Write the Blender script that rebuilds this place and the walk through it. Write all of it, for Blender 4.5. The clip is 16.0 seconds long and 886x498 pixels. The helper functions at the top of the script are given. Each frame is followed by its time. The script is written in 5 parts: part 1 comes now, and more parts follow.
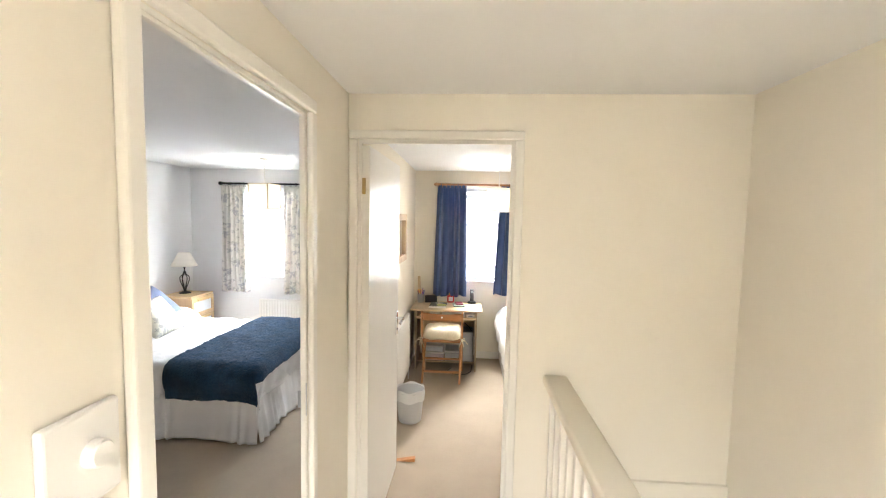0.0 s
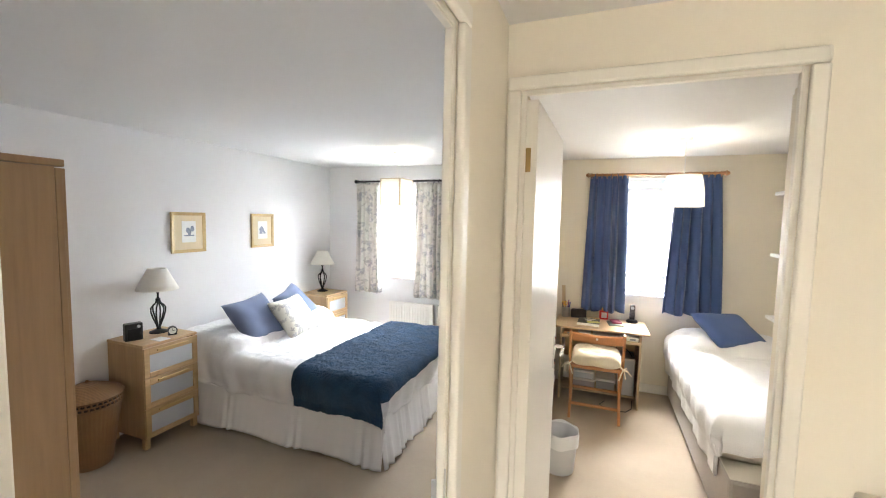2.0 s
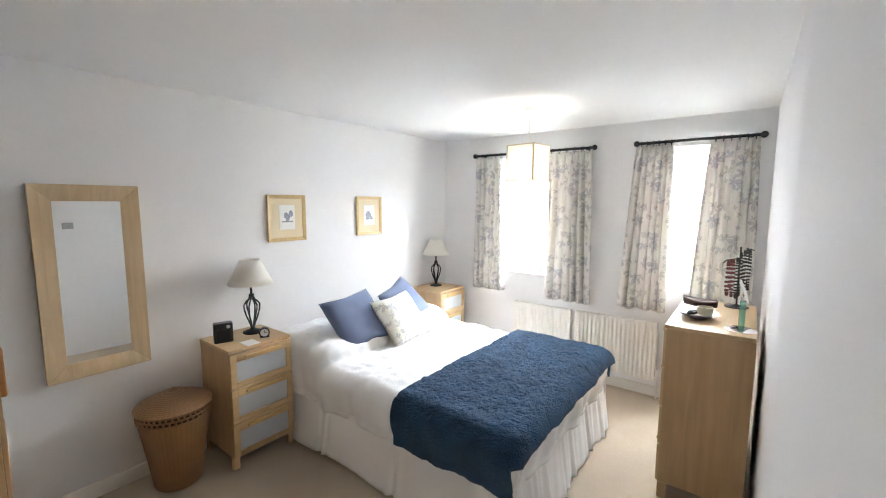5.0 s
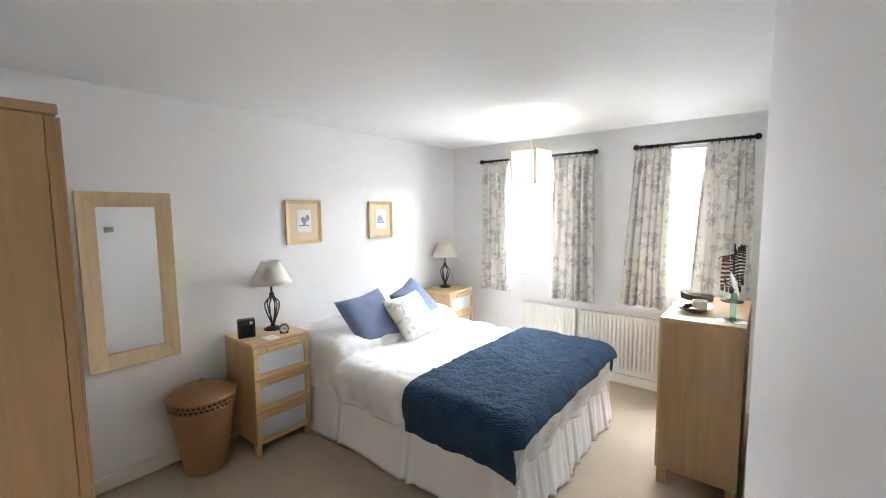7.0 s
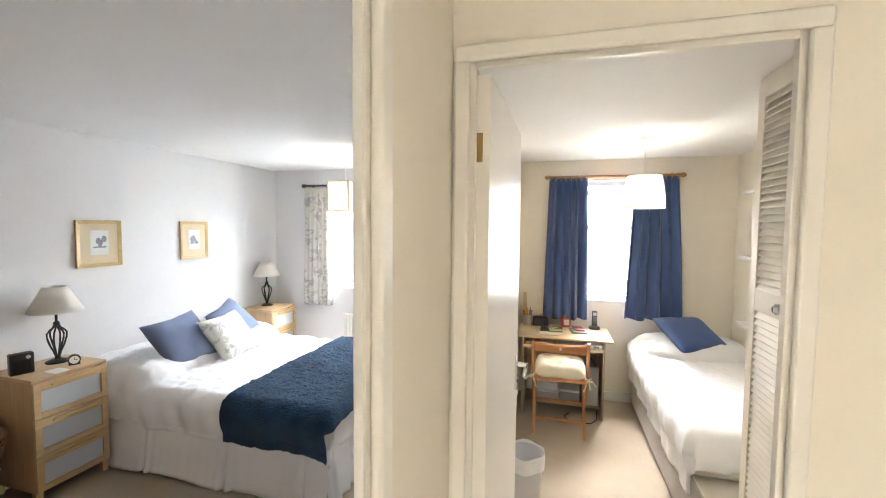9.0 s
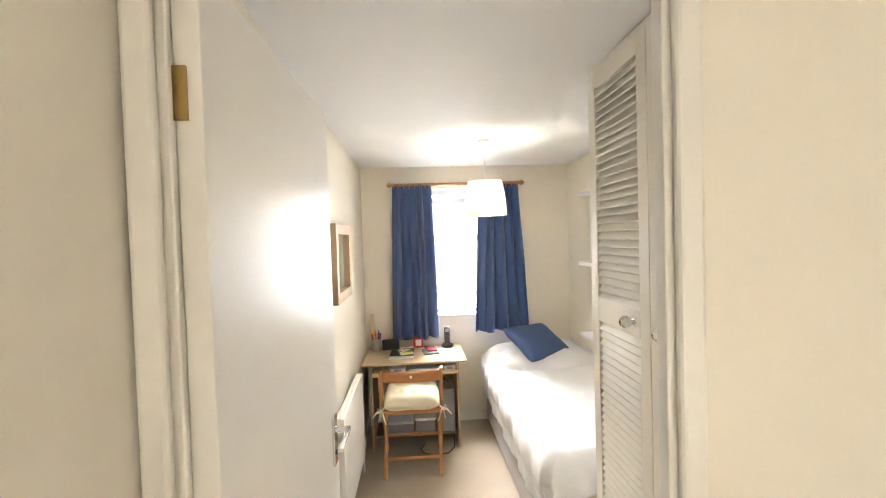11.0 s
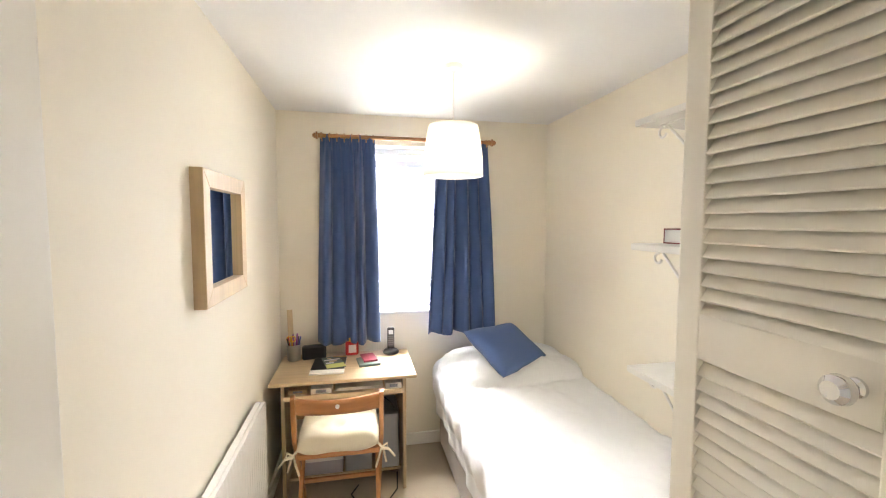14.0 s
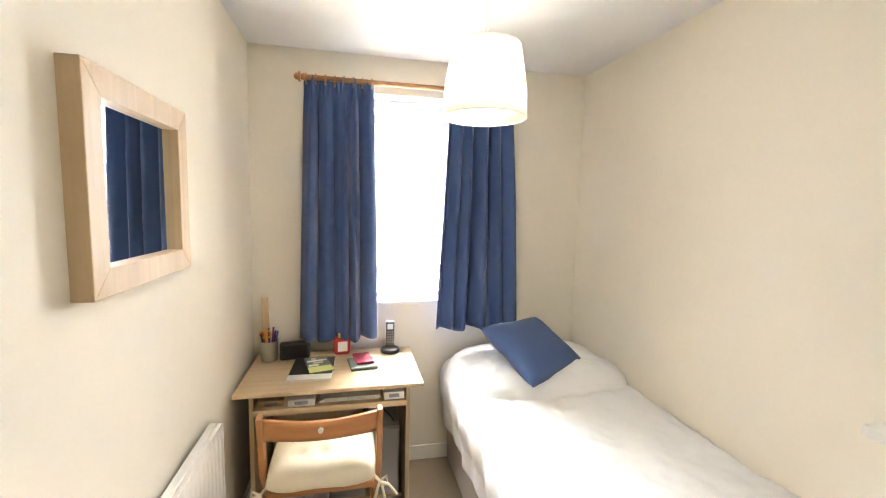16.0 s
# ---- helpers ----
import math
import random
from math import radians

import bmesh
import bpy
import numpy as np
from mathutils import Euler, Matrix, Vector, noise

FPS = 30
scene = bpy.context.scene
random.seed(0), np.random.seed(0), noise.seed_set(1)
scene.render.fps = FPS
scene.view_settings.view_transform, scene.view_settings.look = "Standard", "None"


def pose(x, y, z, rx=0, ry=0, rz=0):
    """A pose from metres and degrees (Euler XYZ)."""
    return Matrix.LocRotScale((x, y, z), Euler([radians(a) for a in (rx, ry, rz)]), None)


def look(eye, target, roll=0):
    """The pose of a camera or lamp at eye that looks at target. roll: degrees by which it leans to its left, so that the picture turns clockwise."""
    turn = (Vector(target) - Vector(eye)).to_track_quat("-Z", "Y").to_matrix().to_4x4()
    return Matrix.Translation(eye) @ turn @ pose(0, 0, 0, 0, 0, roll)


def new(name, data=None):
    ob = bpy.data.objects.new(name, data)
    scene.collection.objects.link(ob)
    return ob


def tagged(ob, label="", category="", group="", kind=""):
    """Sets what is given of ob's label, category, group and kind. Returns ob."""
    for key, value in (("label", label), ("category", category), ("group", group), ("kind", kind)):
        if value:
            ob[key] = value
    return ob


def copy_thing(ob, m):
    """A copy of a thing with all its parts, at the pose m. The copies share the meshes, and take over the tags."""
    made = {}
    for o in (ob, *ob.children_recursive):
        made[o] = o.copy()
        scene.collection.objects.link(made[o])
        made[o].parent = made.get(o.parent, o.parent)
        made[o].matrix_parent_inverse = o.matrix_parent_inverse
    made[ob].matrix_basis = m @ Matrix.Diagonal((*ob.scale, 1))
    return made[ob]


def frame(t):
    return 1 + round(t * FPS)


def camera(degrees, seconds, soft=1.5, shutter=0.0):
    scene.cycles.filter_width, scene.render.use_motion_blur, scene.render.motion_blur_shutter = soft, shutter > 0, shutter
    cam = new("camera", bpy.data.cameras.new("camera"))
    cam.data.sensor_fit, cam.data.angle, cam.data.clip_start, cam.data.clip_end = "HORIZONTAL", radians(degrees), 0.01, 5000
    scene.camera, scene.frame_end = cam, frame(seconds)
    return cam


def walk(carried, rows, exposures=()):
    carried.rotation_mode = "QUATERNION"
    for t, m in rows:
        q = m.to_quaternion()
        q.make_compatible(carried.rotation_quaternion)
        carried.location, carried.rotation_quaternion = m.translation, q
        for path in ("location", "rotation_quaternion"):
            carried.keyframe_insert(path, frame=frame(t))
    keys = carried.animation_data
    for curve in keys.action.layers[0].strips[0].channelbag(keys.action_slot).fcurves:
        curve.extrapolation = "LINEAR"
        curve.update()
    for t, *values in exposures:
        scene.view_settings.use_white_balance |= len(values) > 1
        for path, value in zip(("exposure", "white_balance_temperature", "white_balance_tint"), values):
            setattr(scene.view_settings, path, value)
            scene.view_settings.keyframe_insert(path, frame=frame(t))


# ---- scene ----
cam = camera(94.6, 16.0, 1.1)
PATH = [
    (0, (0.103, 0.095, 1.681), (-0.018, 2.086, 1.532), 1.2),
    (0.5, (0.049, 0.271, 1.672), (-0.238, 2.244, 1.515), 1.6),
    (1, (0.001, 0.452, 1.66), (-0.474, 2.388, 1.491), 1.4),
    (1.5, (-0.061, 0.562, 1.653), (-0.653, 2.466, 1.492), 1.3),
    (2, (-0.167, 0.67, 1.635), (-0.875, 2.535, 1.485), 1.2),
    (2.5, (-0.264, 0.794, 1.651), (-1.087, 2.61, 1.497), 1.6),
    (3, (-0.345, 0.925, 1.64), (-1.278, 2.683, 1.476), 1.5),
    (3.5, (-0.418, 1.038, 1.625), (-1.476, 2.724, 1.43), 1.2),
    (4, (-0.47, 1.175, 1.607), (-1.635, 2.786, 1.389), 0.6),
    (5.2, (-0.665, 1.42, 1.583), (-1.865, 3.005, 1.36), 0.2),
    (6.5, (-0.625, 1.365, 1.573), (-1.844, 2.936, 1.363), -0.1),
    (7, (-0.54, 1.293, 1.554), (-1.782, 2.849, 1.366), -0.5),
    (7.5, (-0.480, 1.212, 1.579), (-1.678, 2.799, 1.404), -0.2),
    (8, (-0.398, 1.074, 1.613), (-1.437, 2.773, 1.46), 0.2),
    (8.5, (-0.289, 0.952, 1.624), (-1.092, 2.778, 1.483), 0.2),
    (9, (-0.189, 0.93, 1.621), (-0.723, 2.855, 1.508), 0.5),
    (9.5, (-0.117, 0.986, 1.623), (-0.428, 2.96, 1.543), -0.2),
    (10, (-0.083, 1.122, 1.624), (-0.206, 3.118, 1.579), -1.3),
    (12.5, (-0.067, 1.781, 1.574), (0.27, 3.751, 1.5), -0.2),
    (13, (-0.091, 1.919, 1.564), (0.306, 3.877, 1.474), 0.1),
    (13.5, (-0.071, 2.067, 1.562), (0.344, 4.02, 1.453), 0.2),
    (14, (-0.031, 2.222, 1.548), (0.369, 4.177, 1.416), 0.2),
    (14.5, (-0.016, 2.342, 1.528), (0.387, 4.296, 1.385), 0.1),
    (15, (-0.013, 2.469, 1.499), (0.406, 4.418, 1.342), 0.4),
    (15.5, (-0.023, 2.605, 1.48), (0.402, 4.552, 1.306), 1.0),
    (16, (-0.031, 2.735, 1.461), (0.4, 4.678, 1.263), 1.3),
]
walk(cam, [(t, look(eye, target, roll)) for t, eye, target, roll in PATH], [(0.0, 1.13), (16.0, 1.13)])

# ---- world and large lights ----
world = bpy.data.worlds.new("world")
scene.world = world
world.use_nodes = True
wn = world.node_tree
sky = wn.nodes.new("ShaderNodeTexSky")
sky.sky_type, sky.sun_disc = "NISHITA", False
sky.sun_elevation, sky.sun_rotation = radians(42), radians(25)
wn.nodes["Background"].inputs["Strength"].default_value = 0.12
wn.links.new(sky.outputs["Color"], wn.nodes["Background"].inputs["Color"])
sun = new("sun", bpy.data.lights.new("sun", "SUN"))
sun.data.energy, sun.data.angle, sun.data.color = 1.0, radians(12), (1.0, 0.95, 0.88)
sun.rotation_euler = (radians(48), 0, radians(155))


def window_light(x, y, z, w, h, watts, tilt=45, color=(0.84, 0.905, 0.99)):
    ob = new("window_daylight", bpy.data.lights.new("window_daylight", "AREA"))
    ob.data.shape, ob.data.size, ob.data.size_y, ob.data.energy = "RECTANGLE", w, h, watts
    ob.data.color = color
    ob.location, ob.rotation_euler = (x, y, z), (radians(-tilt), 0, 0)
    return ob


def bulb(x, y, z, watts, r=0.03, color=(1.0, 0.86, 0.66)):
    ob = new("lamp_light", bpy.data.lights.new("lamp_light", "POINT"))
    ob.data.energy, ob.data.shadow_soft_size, ob.data.color = watts, r, color
    ob.location = (x, y, z)
    return ob


DAY_A, DAY_C, SKY_A, SKY_C, BULB_A, BULB_C, FILL_L = 410, 420, 48, 56, 5.5, 4.5, 190

DAY_TINT = (0.93, 0.93, 0.95)

# ---- the plan, in metres ----
ZC = 2.24                      # ceiling
AW, AE, AS, AN = -3.38, -0.565, 0.72, 5.05     # large bedroom
CW, CE, CS, CN = -0.535, 1.29, 2.0, 4.97      # small bedroom
LW, LE, LS, LN = -0.457, 1.32, -1.6, 1.975      # landing
AD = -0.478                    # bedroom face of the doorway wall
OUT = 5.33                     # outer face of the window wall
DA0, DA1, DB0, DB1, DH = 0.758, 1.485, -0.409, 0.305, 2.035   # door openings

window_light(-2.37, OUT + 0.45, 2.45, 1.2, 1.0, DAY_A)
window_light(-1.06, OUT + 0.45, 2.45, 0.96, 1.0, DAY_A * 0.8)
window_light(0.30, OUT + 0.45, 2.48, 1.04, 1.0, DAY_C, 45, DAY_TINT)
window_light(-2.37, OUT + 0.35, 1.5, 1.3, 1.3, SKY_A, 90)
window_light(-1.06, OUT + 0.35, 1.5, 1.1, 1.3, SKY_A * 0.8, 90)
window_light(0.30, OUT + 0.35, 1.5, 1.2, 1.3, SKY_C, 90, DAY_TINT)
bulb(-1.95, 4.115, 1.86, BULB_A, 0.045, (1.0, 0.90, 0.76))
bulb(0.385, 4.035, 1.88, BULB_C, 0.04, (1.0, 0.90, 0.74))
# added fill for the landing, where no light source is known
bulb(0.15, -0.75, 2.0, FILL_L, 0.06, (0.97, 0.98, 1.0))


# ---- materials ----
def base_mat(name, rough=0.6, metal=0.0, spec=0.5):
    m = bpy.data.materials.new(name)
    m.use_nodes = True
    nt = m.node_tree
    p = nt.nodes["Principled BSDF"]
    p.inputs["Roughness"].default_value, p.inputs["Metallic"].default_value = rough, metal
    p.inputs["Specular IOR Level"].default_value = spec
    return m, nt, p


def coords(nt, scale=(1, 1, 1), rot=(0, 0, 0), space="Object"):
    tc, mp = nt.nodes.new("ShaderNodeTexCoord"), nt.nodes.new("ShaderNodeMapping")
    mp.inputs["Scale"].default_value = scale
    mp.inputs["Rotation"].default_value = rot
    nt.links.new(tc.outputs[space], mp.inputs["Vector"])
    return mp.outputs["Vector"]


def noise_node(nt, vec, scale, detail=4, rough=0.55, dist=0.0):
    n = nt.nodes.new("ShaderNodeTexNoise")
    n.inputs["Scale"].default_value, n.inputs["Detail"].default_value = scale, detail
    n.inputs["Roughness"].default_value, n.inputs["Distortion"].default_value = rough, dist
    nt.links.new(vec, n.inputs["Vector"])
    return n.outputs["Fac"]


def ramp(nt, fac, stops):
    r = nt.nodes.new("ShaderNodeValToRGB")
    while len(r.color_ramp.elements) < len(stops):
        r.color_ramp.elements.new(0.5)
    for e, (p, c) in zip(r.color_ramp.elements, stops):
        e.position, e.color = p, (*c[:3], 1) if not isinstance(c, float) else (c, c, c, 1)
    nt.links.new(fac, r.inputs["Fac"])
    return r.outputs["Color"]


def mixc(nt, fac, a, b, mode="MIX"):
    m = nt.nodes.new("ShaderNodeMix")
    m.data_type, m.blend_type = "RGBA", mode
    for sock, v in ((m.inputs["Factor"], fac), (m.inputs["A"], a), (m.inputs["B"], b)):
        if isinstance(v, bpy.types.NodeSocket):
            nt.links.new(v, sock)
        else:
            sock.default_value = v if isinstance(v, (int, float)) else (*v[:3], 1)
    return m.outputs["Result"]


def bump(nt, p, height, strength, distance=0.002):
    b = nt.nodes.new("ShaderNodeBump")
    b.inputs["Strength"].default_value, b.inputs["Distance"].default_value = strength, distance
    nt.links.new(height, b.inputs["Height"])
    nt.links.new(b.outputs["Normal"], p.inputs["Normal"])


def shade(c, k):
    return tuple(min(1, v * k) for v in c)


def plain(name, col, rough=0.6, metal=0.0, var=0.05, scale=6, bstr=0.1, bscale=150, spec=0.5, bdist=0.001):
    m, nt, p = base_mat(name, rough, metal, spec)
    v = coords(nt)
    big = ramp(nt, noise_node(nt, v, scale, 3), [(0.3, shade(col, 1 - var)), (0.7, shade(col, 1 + var))])
    fine = noise_node(nt, v, scale * 14, 3)
    nt.links.new(mixc(nt, fine, big, shade(col, 1 + var * 0.4)), p.inputs["Base Color"])
    if bstr:
        bump(nt, p, noise_node(nt, v, bscale, 3), bstr, bdist)
    return m


def wood(name, col, axis=2, rough=0.45, contrast=0.16, scale=1.0):
    m, nt, p = base_mat(name, rough)
    s = [38.0 * scale] * 3
    s[axis] = 2.2 * scale
    v = coords(nt, s)
    info = nt.nodes.new("ShaderNodeObjectInfo")
    off = nt.nodes.new("ShaderNodeVectorMath")
    off.operation = "ADD"
    nt.links.new(v, off.inputs[0])
    nt.links.new(info.outputs["Random"], off.inputs[1])
    grain = noise_node(nt, off.outputs[0], 1.0, 5, 0.6, 0.6)
    s2 = [7.0] * 3
    s2[axis] = 0.9
    slow = noise_node(nt, coords(nt, s2), 1.0, 2)
    c1 = ramp(nt, grain, [(0.25, shade(col, 1 - contrast)), (0.75, shade(col, 1 + contrast * 0.6))])
    c2 = ramp(nt, slow, [(0.3, (0.86, 0.84, 0.80)), (0.7, (1, 1, 1))])
    nt.links.new(mixc(nt, 0.8, c1, c2, "MULTIPLY"), p.inputs["Base Color"])
    bump(nt, p, grain, 0.08, 0.0006)
    return m


def fabric(name, col, rough=0.9, var=0.06, bstr=0.25, bscale=420, translucent=0.0, sheen=0.15, bdist=0.0012, wrinkle=0.0):
    m, nt, p = base_mat(name, rough, 0, 0.15)
    v = coords(nt)
    big = ramp(nt, noise_node(nt, v, 9, 3), [(0.3, shade(col, 1 - var)), (0.7, shade(col, 1 + var))])
    fine = noise_node(nt, v, bscale * 0.6, 2)
    c = mixc(nt, fine, big, shade(col, 1 - var * 1.5))
    nt.links.new(c, p.inputs["Base Color"])
    p.inputs["Sheen Weight"].default_value = sheen
    weave = noise_node(nt, v, bscale, 2)
    if wrinkle:
        w = noise_node(nt, v, 11, 4, 0.6, 0.8)
        weave = mixc(nt, wrinkle, weave, w)
    bump(nt, p, weave, bstr, bdist if not wrinkle else bdist * 6)
    if translucent:
        out = nt.nodes["Material Output"]
        t, mx = nt.nodes.new("ShaderNodeBsdfTranslucent"), nt.nodes.new("ShaderNodeMixShader")
        nt.links.new(c, t.inputs["Color"])
        mx.inputs["Fac"].default_value = translucent
        nt.links.new(p.outputs["BSDF"], mx.inputs[1])
        nt.links.new(t.outputs["BSDF"], mx.inputs[2])
        nt.links.new(mx.outputs["Shader"], out.inputs["Surface"])
    return m


def leafy(name, ground, translucent, size=1.0, space_rot=(0, 0, 0)):
    """Off-white cloth printed with sprigs of grey and blue leaves."""
    m, nt, p = base_mat(name, 0.9, 0, 0.15)
    def math2(op, x, y=None, z=None):
        n = nt.nodes.new("ShaderNodeMath")
        n.operation = op
        for k, val in enumerate((x, y, z)):
            if val is None:
                continue
            if isinstance(val, (int, float)):
                n.inputs[k].default_value = val
            else:
                nt.links.new(val, n.inputs[k])
        return n.outputs[0]

    sep = nt.nodes.new("ShaderNodeSeparateXYZ")
    nt.links.new(coords(nt, (size, size, size), space_rot), sep.inputs[0])
    # leaves in whorls: each cell of a loose lattice carries one sprig
    c = None
    stem_noise = noise_node(nt, coords(nt, (size, 0.2 * size, size)), 22, 2)
    for scale, radius, shift, tone0, tone1 in ((6.6, 0.48, 0.0, (0.44, 0.42, 0.41), (0.42, 0.42, 0.46)), (8.6, 0.42, 3.7, (0.50, 0.47, 0.44), (0.44, 0.44, 0.47)), (13.0, 0.36, 8.1, (0.42, 0.41, 0.40), (0.49, 0.48, 0.47))):
        flat = nt.nodes.new("ShaderNodeCombineXYZ")
        nt.links.new(math2("MULTIPLY_ADD", sep.outputs["X"], 1.3, shift), flat.inputs[0])
        nt.links.new(math2("ADD", sep.outputs["Z"], shift * 0.7), flat.inputs[1])
        vo = nt.nodes.new("ShaderNodeTexVoronoi")
        vo.voronoi_dimensions = "2D"
        vo.inputs["Scale"].default_value, vo.inputs["Randomness"].default_value = scale, 0.85
        nt.links.new(flat.outputs[0], vo.inputs["Vector"])
        dv = nt.nodes.new("ShaderNodeVectorMath")
        dv.operation = "SUBTRACT"
        nt.links.new(flat.outputs[0], dv.inputs[0])
        nt.links.new(vo.outputs["Position"], dv.inputs[1])
        dsp = nt.nodes.new("ShaderNodeSeparateXYZ")
        nt.links.new(dv.outputs[0], dsp.inputs[0])
        cell = nt.nodes.new("ShaderNodeSeparateXYZ")
        nt.links.new(vo.outputs["Color"], cell.inputs[0])
        ang = math2("ARCTAN2", dsp.outputs["Y"], dsp.outputs["X"])
        turn = math2("MULTIPLY", cell.outputs["X"], 6.28)
        lobes = math2("ABSOLUTE", math2("COSINE", math2("MULTIPLY_ADD", ang, 2.5, turn)))
        side = math2("MULTIPLY_ADD", math2("COSINE", math2("ADD", ang, turn)), 0.35, 0.75)
        reach = math2("MULTIPLY", math2("MULTIPLY", math2("POWER", lobes, 1.1), side), radius)
        wob_d = math2("MULTIPLY_ADD", stem_noise, 0.07, vo.outputs["Distance"])
        leaf = ramp(nt, math2("SUBTRACT", reach, math2("SUBTRACT", wob_d, 0.035)), [(0.0, 0.0), (0.03, 1.0)])
        gate = ramp(nt, cell.outputs["Y"], [(0.30, 0.0), (0.32, 1.0)])
        vein = ramp(nt, lobes, [(0.80, 0.85), (1.0, 0.5)])
        tone = mixc(nt, ramp(nt, cell.outputs["Z"], [(0.42, 0.0), (0.52, 1.0)]), tone0, tone1)
        leaf = mixc(nt, 1.0, mixc(nt, 1.0, leaf, gate, "MULTIPLY"), vein, "MULTIPLY")
        c = mixc(nt, leaf, ground if c is None else c, tone)
    nt.links.new(c, p.inputs["Base Color"])
    bump(nt, p, noise_node(nt, coords(nt), 350, 2), 0.2, 0.001)
    if translucent:
        out = nt.nodes["Material Output"]
        t, mx = nt.nodes.new("ShaderNodeBsdfTranslucent"), nt.nodes.new("ShaderNodeMixShader")
        nt.links.new(c, t.inputs["Color"])
        mx.inputs["Fac"].default_value = translucent
        nt.links.new(p.outputs["BSDF"], mx.inputs[1])
        nt.links.new(t.outputs["BSDF"], mx.inputs[2])
        nt.links.new(mx.outputs["Shader"], out.inputs["Surface"])
    return m


def glassy(name, tint=(1, 1, 1), rough=0.0, clear=0.85):
    m, nt, p = base_mat(name, rough)
    out = nt.nodes["Material Output"]
    g, t, mx = nt.nodes.new("ShaderNodeBsdfGlossy"), nt.nodes.new("ShaderNodeBsdfTransparent"), nt.nodes.new("ShaderNodeMixShader")
    g.inputs["Roughness"].default_value = rough + 0.02
    t.inputs["Color"].default_value = (*tint, 1)
    mx.inputs["Fac"].default_value = clear
    nt.links.new(g.outputs["BSDF"], mx.inputs[1])
    nt.links.new(t.outputs["BSDF"], mx.inputs[2])
    nt.links.new(mx.outputs["Shader"], out.inputs["Surface"])
    return m


M_WHITE = plain("white_wall_paint", (0.80, 0.79, 0.785), 0.75, var=0.02, scale=2.5, bstr=0.12, bscale=90)
M_CREAM = plain("cream_wall_paint", (0.83, 0.772, 0.655), 0.70, var=0.02, scale=2.5, bstr=0.12, bscale=90)
M_LAND = plain("pale_cream_wall_paint", (0.83, 0.78, 0.685), 0.70, var=0.02, scale=2.5, bstr=0.12, bscale=90)
M_CEIL = plain("ceiling_paint", (0.80, 0.795, 0.785), 0.85, var=0.02, scale=3, bstr=0.25, bscale=45)
M_CARPET = plain("beige_carpet", (0.44, 0.365, 0.28), 0.95, var=0.09, scale=3.5, bstr=0.7, bscale=330, spec=0.1, bdist=0.004)
M_GLOSS = plain("white_gloss_paint", (0.82, 0.79, 0.73), 0.34, var=0.015, scale=4, bstr=0.015, bscale=60)
M_LOUVRE = plain("cream_satin_paint", (0.78, 0.73, 0.63), 0.42, var=0.02, scale=4, bstr=0.05, bscale=60)
M_UPVC = plain("white_window_plastic", (0.82, 0.83, 0.83), 0.3, var=0.01, bstr=0)
M_GASKET_SHADOW = plain("grey_gasket_and_shadow", (0.12, 0.12, 0.125), 0.6, bstr=0)
M_BIRCH = wood("birch_veneer", (0.60, 0.415, 0.225))
M_BIRCH_X = wood("birch_veneer_across", (0.60, 0.415, 0.225), axis=1)
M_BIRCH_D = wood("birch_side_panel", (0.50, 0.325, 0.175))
M_BIRCH_W = wood("wardrobe_veneer", (0.40, 0.25, 0.13))
M_OAK = wood("pale_oak", (0.62, 0.46, 0.28), axis=2)
M_OAK_Y = wood("pale_oak_along", (0.62, 0.46, 0.28), axis=1)
M_DESK = wood("desk_veneer", (0.60, 0.45, 0.28), axis=0, rough=0.3)
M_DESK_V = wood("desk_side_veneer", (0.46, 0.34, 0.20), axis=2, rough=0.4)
M_BEECH = wood("orange_beech", (0.48, 0.21, 0.075), axis=2, rough=0.35)
M_BEECH_X = wood("orange_beech_across", (0.48, 0.21, 0.075), axis=0, rough=0.35)
M_POLE = wood("stained_pine", (0.40, 0.19, 0.07), axis=0, rough=0.35)
M_GILT = wood("gilded_pine", (0.62, 0.43, 0.19), axis=1, rough=0.35)
M_IRON = plain("black_iron", (0.012, 0.012, 0.013), 0.45, 0.3, bstr=0.1)
M_BLACK = plain("black_plastic", (0.016, 0.016, 0.018), 0.4, bstr=0.05)
M_CHROME = plain("chrome", (0.75, 0.75, 0.76), 0.08, 1.0, var=0.01, bstr=0)
M_ALU = plain("brushed_metal", (0.55, 0.55, 0.56), 0.3, 1.0, var=0.03, bstr=0)
M_BRASS = plain("aged_brass", (0.36, 0.25, 0.10), 0.35, 0.9, bstr=0.05)
M_MIRROR = plain("mirror_silver", (0.88, 0.90, 0.90), 0.015, 1.0, var=0.0, bstr=0)
M_BLUECURT = fabric("navy_curtain", (0.056, 0.096, 0.225), 0.8, 0.05, translucent=0.06, sheen=0.3)
M_LEAFCURT = leafy("leaf_print_curtain", (0.76, 0.73, 0.68), 0.16)
M_LEAFCUSH = leafy("leaf_print_cushion", (0.82, 0.80, 0.72), 0.0, 0.9)
M_DUVET = fabric("white_cotton", (0.86, 0.86, 0.87), 0.9, 0.015, 0.7, 300, wrinkle=0.7)
M_VALANCE = fabric("white_valance_cotton", (0.84, 0.83, 0.83), 0.9, 0.02, 0.3, 300, wrinkle=0.5)
M_THROW = fabric("navy_fleece", (0.024, 0.068, 0.138), 0.95, 0.4, 1.0, 130, sheen=0.08, bdist=0.012)
M_BLUECUSH = fabric("dusty_blue_cotton", (0.165, 0.205, 0.315), 0.85, 0.05, 0.2, 350)
M_NAVYCUSH = fabric("navy_cotton", (0.075, 0.12, 0.26), 0.85, 0.05, 0.2, 350)
M_DIVAN = fabric("grey_divan_cloth", (0.46, 0.42, 0.38), 0.9, 0.05, 0.4, 250)
